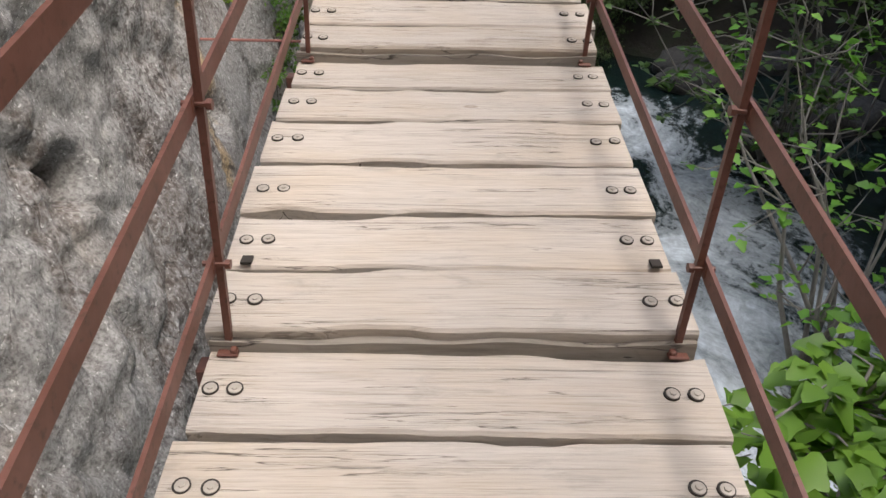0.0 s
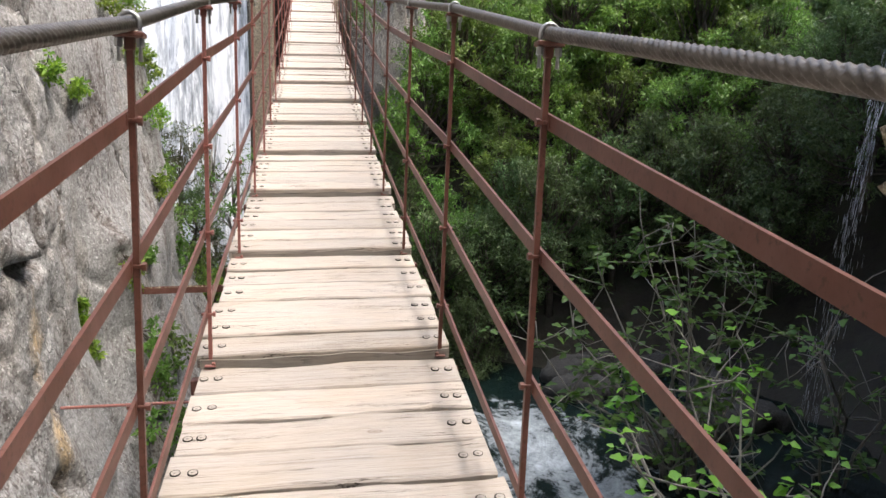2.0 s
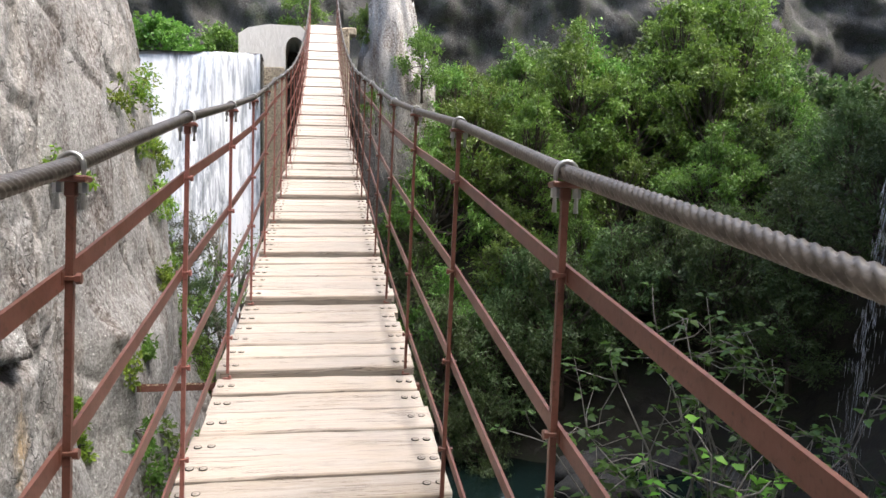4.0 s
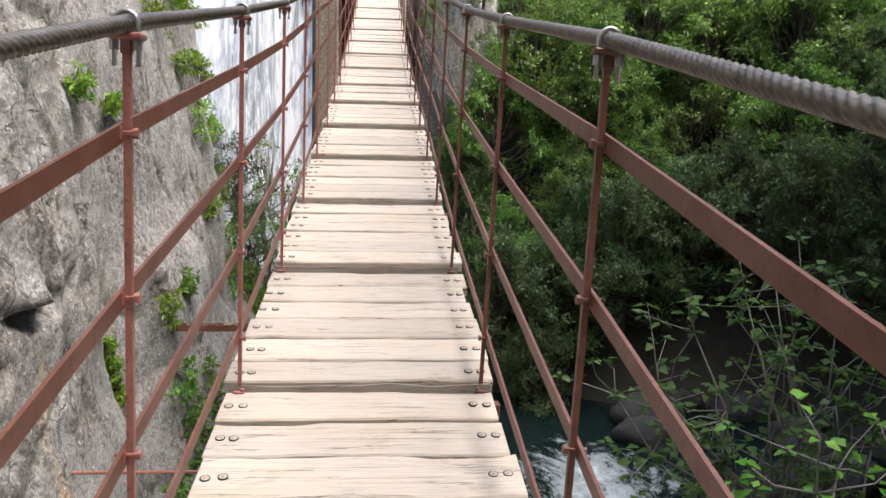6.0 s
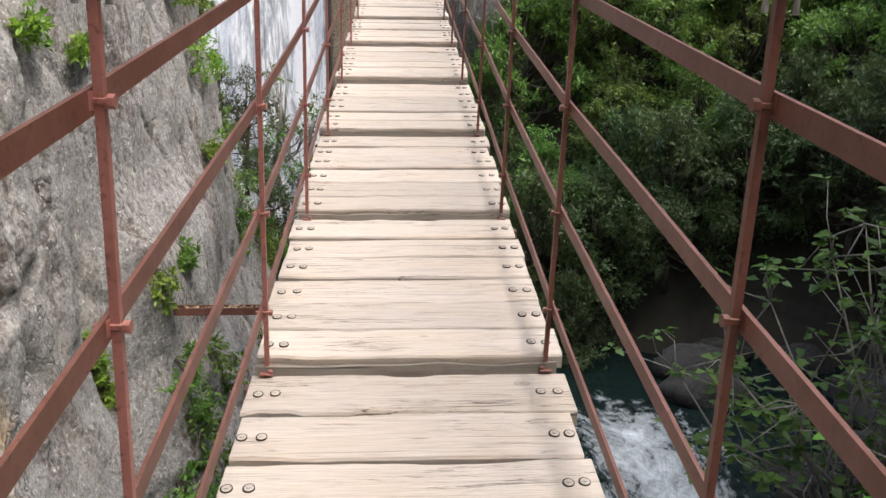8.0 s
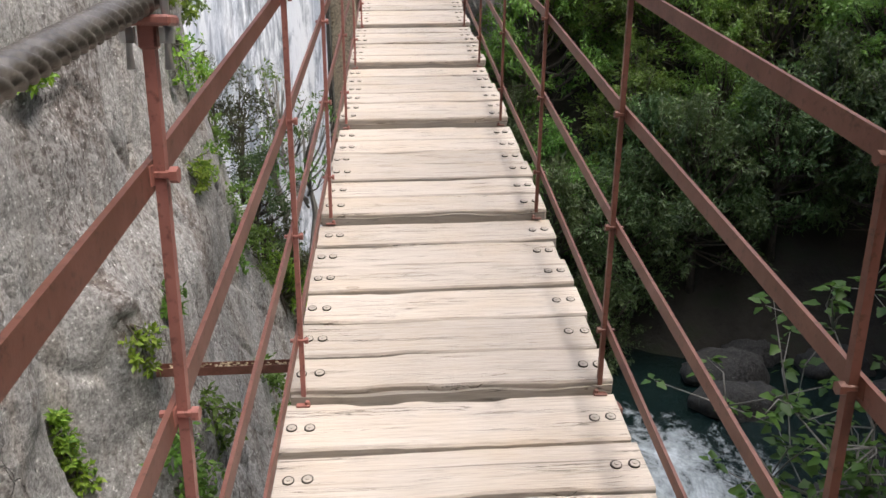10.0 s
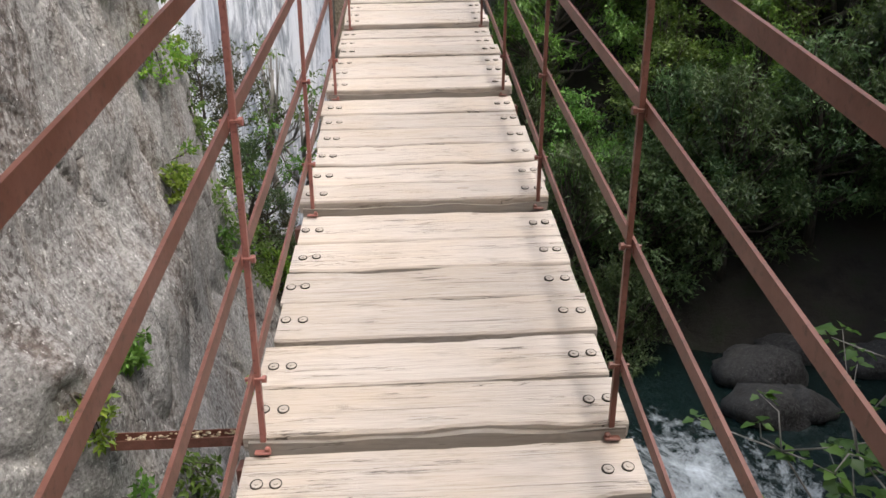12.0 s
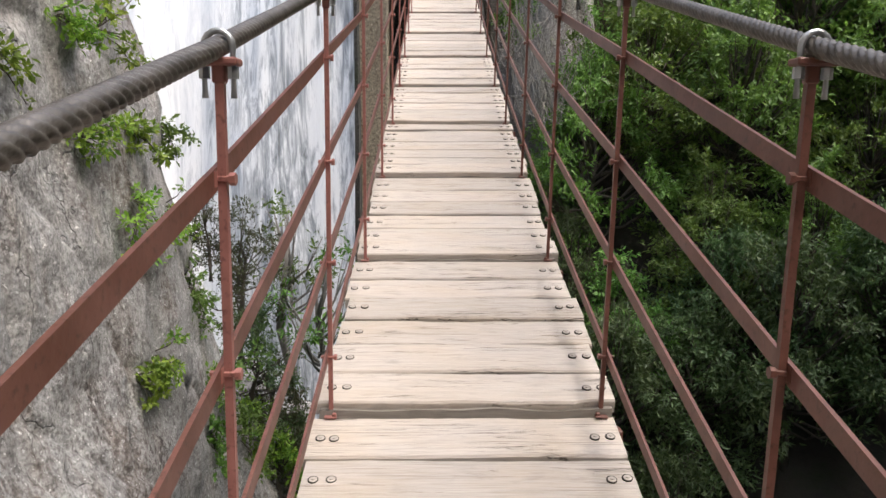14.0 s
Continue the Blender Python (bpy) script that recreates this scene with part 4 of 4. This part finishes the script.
for x, y, lift, sc in ((3.6, 21.6, 0.2, 1.0), (5.4, 21.8, 0.3, 1.05), (7.4, 21.6, 0.5, 1.1), (9.6, 21.8, 0.6, 1.15), (12.0, 20.6, 1.5, 1.2), (14.2, 19.6, 2.6, 1.2),
                       (3.2, 24.4, 0.0, 0.9), (11.0, 22.4, 0.8, 1.0), (6.6, 22.8, 0.2, 1.0), (2.6, 26.4, 0.2, 0.8), (13.0, 18.2, 2.0, 0.9), (14.6, 16.6, 3.2, 1.1), (15.4, 13.0, 4.0, 1.1), (16.4, 20.4, 2.6, 1.2), (17.6, 17.0, 3.0, 1.2), (15.8, 24.0, 2.4, 1.0), (4.6, 20.4, 0.0, 0.7)):
    spots.append((x, y, ground_height(x, y) + lift, sc))
put(dull, spots, "shrub willows", 2)
ivy = [tree_thing("ivy_bush", 51 + i, 1.8, 1.7, 24, 5200, 0.16, LEAF_DARK, BARK, "dark tangle of ivy and bramble on the slope", "bush", crown_from=0.05, narrow=0.6) for i in range(2)]
spots = [(x, y, ground_height(x, y) + 0.3, sc) for x, y, sc in ((7.0, 31.6, 1.3), (9.6, 32.4, 1.4), (12.4, 31.4, 1.4), (15.0, 31.6, 1.5), (18.0, 32.0, 1.6), (5.0, 32.6, 1.3), (11.0, 29.6, 1.2), (13.6, 29.2, 1.3), (3.6, 31.6, 1.1), (19.5, 28.0, 1.6), (19.6, 23.0, 1.5), (21.6, 26.0, 1.7), (20.4, 20.4, 1.6), (22.5, 22.5, 1.7))]
put(ivy, spots, "ivy bushes", 3)
weir_bush = [tree_thing("weir_bush", 61 + i, 2.2, 1.6, 24, 5200, 0.15, LEAF, BARK, "green bush above the lip of the weir", "bush", crown_from=0.05, narrow=0.6) for i in range(2)]
put(weir_bush, [(-4.4, 31.0, 7.3, 1.1), (-6.6, 30.0, 7.3, 1.2), (-8.8, 31.0, 7.3, 1.3), (-2.9, 33.2, 7.3, 0.9), (-10.8, 30.5, 7.3, 1.3)], "weir bushes", 4)
tree_back = [tree_thing("hanging_shrub", 71 + i, 2.0, 1.2, 18, 3600, 0.14, LEAF, BARK, "shrub growing out of the rock by the landing", "bush", crown_from=0.05) for i in range(1)]
put(tree_back, [(1.7, 29.0, 8.6, 0.7), (3.6, 26.6, 6.6, 0.9), (1.9, 26.6, 5.2, 0.6), (-0.9, 34.0, 10.5, 1.0)], "shrubs by the landing", 5)


def dry_twigs(name, loc, size, seed, label):
    rng = np.random.default_rng(seed)
    tubes = []
    for _ in range(170):
        a = Vector(rng.normal(size=3)) * size * 0.3
        b = a + Vector((rng.normal() * 0.4, rng.normal() * 0.4, abs(rng.normal()))) * size * 0.6
        tubes.append(tube([a, a.lerp(b, 0.5) + Vector(rng.normal(size=3)) * 0.06 * size, b], [0.009, 0.007, 0.003], 3))
    v, f = join(tubes)
    ob = mesh_object(name, v, f, BARK_GREY)
    ob.location = loc
    return tagged(ob, label, "bush")


dry_twigs("dry_bush", (2.2, 25.2, 4.8), 1.5, 5, "leafless grey-brown bush against the rock")
dry_twigs("dry_bush", (2.4, 24.6, 3.6), 1.3, 6, "leafless grey-brown bush against the rock")


def big_leaf_cloud(rng, centers, size, per):
    """Broad lobed leaves in whorls round twig ends."""
    verts, faces = [], []
    outline = [(0, 0), (0.28, 0.22), (0.52, 0.30), (0.46, 0.48), (0.34, 0.60), (0.22, 0.86), (0.0, 1.0)]
    for c in centers:
        for k in range(per):
            a = rng.uniform(0, 2 * math.pi)
            ax = Vector((math.cos(a), math.sin(a), rng.uniform(-0.55, 0.45))).normalized()
            sd = ax.cross(Vector((rng.normal() * 0.35, rng.normal() * 0.35, 1))).normalized()
            nm = sd.cross(ax)
            s = size * rng.uniform(0.55, 1.2)
            st = c + ax * s * 0.25
            o = len(verts)
            row = []
            for x, y in outline:
                z = -0.35 * y * y + 0.12 * y
                verts.append(st + ax * (y * s) + nm * (z * s * 0.5))
                verts.append(st + ax * (y * s) + sd * (x * s * 0.72) + nm * ((z * 0.5 + 0.18 * x) * s))
                verts.append(st + ax * (y * s) - sd * (x * s * 0.72) + nm * ((z * 0.5 + 0.18 * x) * s))
            for i in range(len(outline) - 1):
                m0, l0, r0 = o + i * 3, o + i * 3 + 1, o + i * 3 + 2
                m1, l1, r1 = m0 + 3, l0 + 3, r0 + 3
                faces += [(m0, l0, l1, m1), (m0, m1, r1, r0)]
    return verts, faces


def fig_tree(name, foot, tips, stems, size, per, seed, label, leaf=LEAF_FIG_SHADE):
    """Grey bent stems that fork towards the tips, each tip with a whorl of broad leaves."""
    rng = np.random.default_rng(seed)
    root = tagged(new(name), label, "tree")
    root.location = foot
    foot = Vector(foot)
    tubes, ends = [], []
    for tip in tips:
        tip = Vector(tip) - foot
        base = Vector((rng.normal() * 0.25, rng.normal() * 0.25, 0))
        p1 = base.lerp(tip, 0.35) + Vector((rng.normal() * 0.3, rng.normal() * 0.3, 0.3))
        p2 = base.lerp(tip, 0.7) + Vector((rng.normal() * 0.25, rng.normal() * 0.25, 0.25))
        tubes.append(tube([base - Vector((0, 0, 0.3)), p1, p2, tip], [0.05, 0.032, 0.02, 0.008], 6))
        ends.append(tip)
        for q, n in ((p1, 2), (p2, 3), (tip, stems)):
            for _ in range(n):
                e = q + Vector((rng.normal(), rng.normal(), rng.normal() * 0.7 + 0.25)) * (0.55 if len(tips) < 14 and size < 0.21 else 0.6) * (0.45 if size == 0.19 else 1.0)
                mid = q.lerp(e, 0.5) + Vector(rng.normal(size=3)) * 0.08
                tubes.append(tube([q, mid, e], [0.013, 0.01, 0.005], 4))
                ends += [e, mid] if rng.uniform() < 0.5 else [e]
    v, f = join(tubes)
    mesh_object("stem", v, f, BARK_GREY, root, smooth=True)
    v, f = big_leaf_cloud(rng, ends, size, per)
    mesh_object("foliage", v, f, leaf, root, smooth=True)
    return root


tips = [(6.5, 11.5, -0.3), (5.9, 11.2, -0.7), (7.2, 11.8, -0.8), (8.0, 12.0, -1.3), (5.2, 11.4, -1.4), (6.4, 10.8, -1.6), (7.6, 11.2, -2.0), (8.8, 12.2, -1.9),
        (4.5, 11.0, -2.2), (5.4, 10.6, -2.6), (6.6, 10.8, -2.8), (4.0, 11.6, -2.5), (8.2, 11.6, -2.9), (9.4, 11.9, -2.7), (7.4, 10.6, -3.5), (5.9, 11.6, -3.4), (4.5, 11.4, -3.6), (6.8, 11.6, -1.0)]
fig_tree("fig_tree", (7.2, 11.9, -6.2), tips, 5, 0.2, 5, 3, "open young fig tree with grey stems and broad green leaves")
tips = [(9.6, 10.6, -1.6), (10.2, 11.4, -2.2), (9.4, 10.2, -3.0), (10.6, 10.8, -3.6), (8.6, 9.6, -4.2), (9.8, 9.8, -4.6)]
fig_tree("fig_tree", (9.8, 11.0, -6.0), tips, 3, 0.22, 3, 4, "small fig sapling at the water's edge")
tips = [(3.2, 5.2, -2.2), (4.2, 6.2, -1.7), (5.0, 6.4, -1.9), (4.4, 5.2, -2.9), (5.4, 5.6, -2.8), (3.6, 6.8, -2.0), (5.2, 7.4, -2.0), (6.0, 6.2, -3.2)]
fig_tree("fig_tree", (5.2, 5.6, -6.0), tips, 3, 0.17, 3, 5, "spreading fig branches above the rapids", LEAF_FIG)
tips = [(1.75, 0.35, -2.0), (2.1, 0.45, -2.0), (2.5, 0.5, -2.1), (1.7, 0.0, -2.05), (2.1, 0.05, -2.05), (2.5, 0.0, -2.1), (1.6, -0.35, -2.05), (2.0, -0.4, -2.1), (2.4, -0.4, -2.15),
        (2.9, 0.3, -2.3), (1.8, -0.7, -2.2), (2.3, -0.8, -2.3), (2.8, -0.4, -2.4), (1.55, 0.2, -2.5)]
fig_tree("fig_bush", (3.4, 0.6, -6.0), [(x, y, z + 0.14) for x, y, z in tips], 7, 0.19, 7, 6, "dense bush of large bright green fig leaves below the deck", LEAF_FIG)

# plants on the cliff
CV = np.array([v.co[:] for v in cliff_left.data.vertices])


def on_cliff(y, z):
    k = np.argmin((CV[:, 1] - y) ** 2 + (CV[:, 2] - z) ** 2 + 0.02 * (CV[:, 0] + 3.0) ** 2)
    return CV[k]


def wall_plant(y, z, r, leaf, size, count, seed, label, trail=0.0, narrow=0.5, base=None, out=1.0):
    rng = np.random.default_rng(seed)
    base = Vector(on_cliff(y, z) if base is None else base)
    root = tagged(new("wall_plant"), label, "plant", "plants on the cliff")
    root.location = base
    cs, rs, tubes = [], [], []
    for i in range(9):
        c = Vector((out * (abs(rng.normal()) * 0.30 * r + 0.05), rng.normal() * 0.6 * r, rng.normal() * 0.5 * r - trail * rng.uniform()))
        cs.append(c)
        rs.append(r * rng.uniform(0.2, 0.5))
        tubes.append(tube([Vector((-0.06 * out, 0, 0)), c * 0.5 + Vector((0.03 * out, 0, 0)), c], [0.009, 0.006, 0.003], 4))
    v, f = join(tubes)
    mesh_object("stem", v, f, BARK, root)
    v, f = leaves(rng, cs, rs, count, size, narrow=narrow)
    mesh_object("foliage", v, f, leaf, root)


PV = np.array([v.co[:] for v in pillar.data.vertices]) + np.array(pillar.location)


def on_pillar(p):
    return PV[np.argmin(((PV - np.array(p)) ** 2).sum(1))]


GREEN_L, YELLOW_L = "green leafy plant rooted in a crack of the cliff", "yellow-green cushion of leaves on the cliff"
for i, (y, z, r, yellow, trail) in enumerate((
        (9.7, -0.4, 0.2, 1, 0.35), (9.95, -1.55, 0.38, 0, 0.3), (8.75, -0.9, 0.10, 1, 0.25), (9.35, -2.8, 0.35, 0, 0.2), (8.4, 2.0, 0.25, 1, 0), (8.85, -1.25, 0.12, 1, 0.05),
        (10.0, -2.2, 0.34, 0, 0.3), (10.7, -0.35, 0.2, 0, 0.4), (9.4, 2.0, 0.2, 1, 0), (13.8, 0.6, 0.25, 1, 0.1), (13.9, 2.2, 0.45, 1, 0.4), (12.8, 3.9, 0.35, 1, 0.1), (11.7, 3.5, 0.3, 1, 0.4),
        (13.9, 3.9, 0.4, 1, 0), (13.0, 2.85, 0.35, 1, 0.1), (14.1, 2.9, 0.3, 1, 0.1), (15.2, 2.0, 0.3, 1, 0.5), (13.3, 0.5, 0.3, 1, 0.1), (9.9, -3.1, 0.4, 0, 0.3), (10.0, -3.9, 0.5, 0, 0.4),
        (7.3, -4.3, 0.4, 0, 0.3), (6.4, -4.6, 0.4, 0, 0.2), (8.95, -1.5, 0.10, 1, 0.2), (10.5, -3.2, 0.45, 0, 0.4), (10.3, -4.4, 0.4, 0, 0.4), (15.6, -1.1, 0.3, 0, 0.3), (14.9, -3.0, 0.4, 0, 0.5),
        (14.6, -3.9, 0.5, 0, 0.4), (15.9, 3.0, 0.35, 0, 0.4), (15.8, 1.0, 0.4, 0, 0.5), (16.4, -0.4, 0.6, 0, 0.6), (16.8, -1.6, 0.7, 0, 0.5), (11.0, -1.9, 0.3, 0, 0.5))):
    wall_plant(y, z, r, LEAF_YELLOW if yellow else LEAF, 0.075 if yellow else 0.09, int(160 + 700 * r), 200 + i, YELLOW_L if yellow else GREEN_L, trail)

edge = [tree_thing("cliff_shrub", 81 + i, 2.2, 0.95, 22, 4600, 0.085, LEAF_DARK if i else LEAF_DRY, BARK, "dark half-dry shrub at the cliff's edge above the pool", "bush", crown_from=0.05) for i in range(2)]
put(edge, [(-3.0, 18.3, -3.2, 0.9), (-3.0, 18.0, -1.7, 0.85), (-3.5, 18.8, -0.6, 0.9), (-2.5, 18.6, -3.6, 0.7), (-3.9, 18.6, 0.7, 0.5)], "cliff shrubs", 6)
put([tree_thing("sapling", 91, 3.6, 0.9, 12, 420, 0.13, LEAF, BARK_GREY, "thin sapling with sparse leaves before the waterfall", "tree", crown_from=0.45, clump=0.3)], [(-2.1, 18.6, -2.2, 1.0), (-2.7, 19.2, -1.4, 1.0)], "saplings", 7)
put([tree_thing("fern_tuft", 95, 0.9, 0.6, 14, 1500, 0.1, LEAF_YELLOW, BARK, "bright green tuft of grass and fern on the rock shelf", "plant", crown_from=0.05)], [(-2.6, 17.6, -3.0, 1.0), (-2.3, 18.4, -3.4, 1.0), (-3.2, 17.4, -2.2, 1.0)], "fern tufts", 8)
for i, (p, r) in enumerate((((7.1, 6.3, 3.75), 0.35), ((7.1, 5.8, 3.65), 0.4), ((7.2, 5.2, 3.15), 0.4), ((7.2, 5.4, 1.55), 0.35), ((7.2, 5.0, 1.4), 0.35))):
    wall_plant(0, 0, r, LEAF_YELLOW, 0.16, 110, 300 + i, "sprig of broad green leaves growing out of the tan outcrop", 0.1, 0.6, on_pillar(p), -1.6)
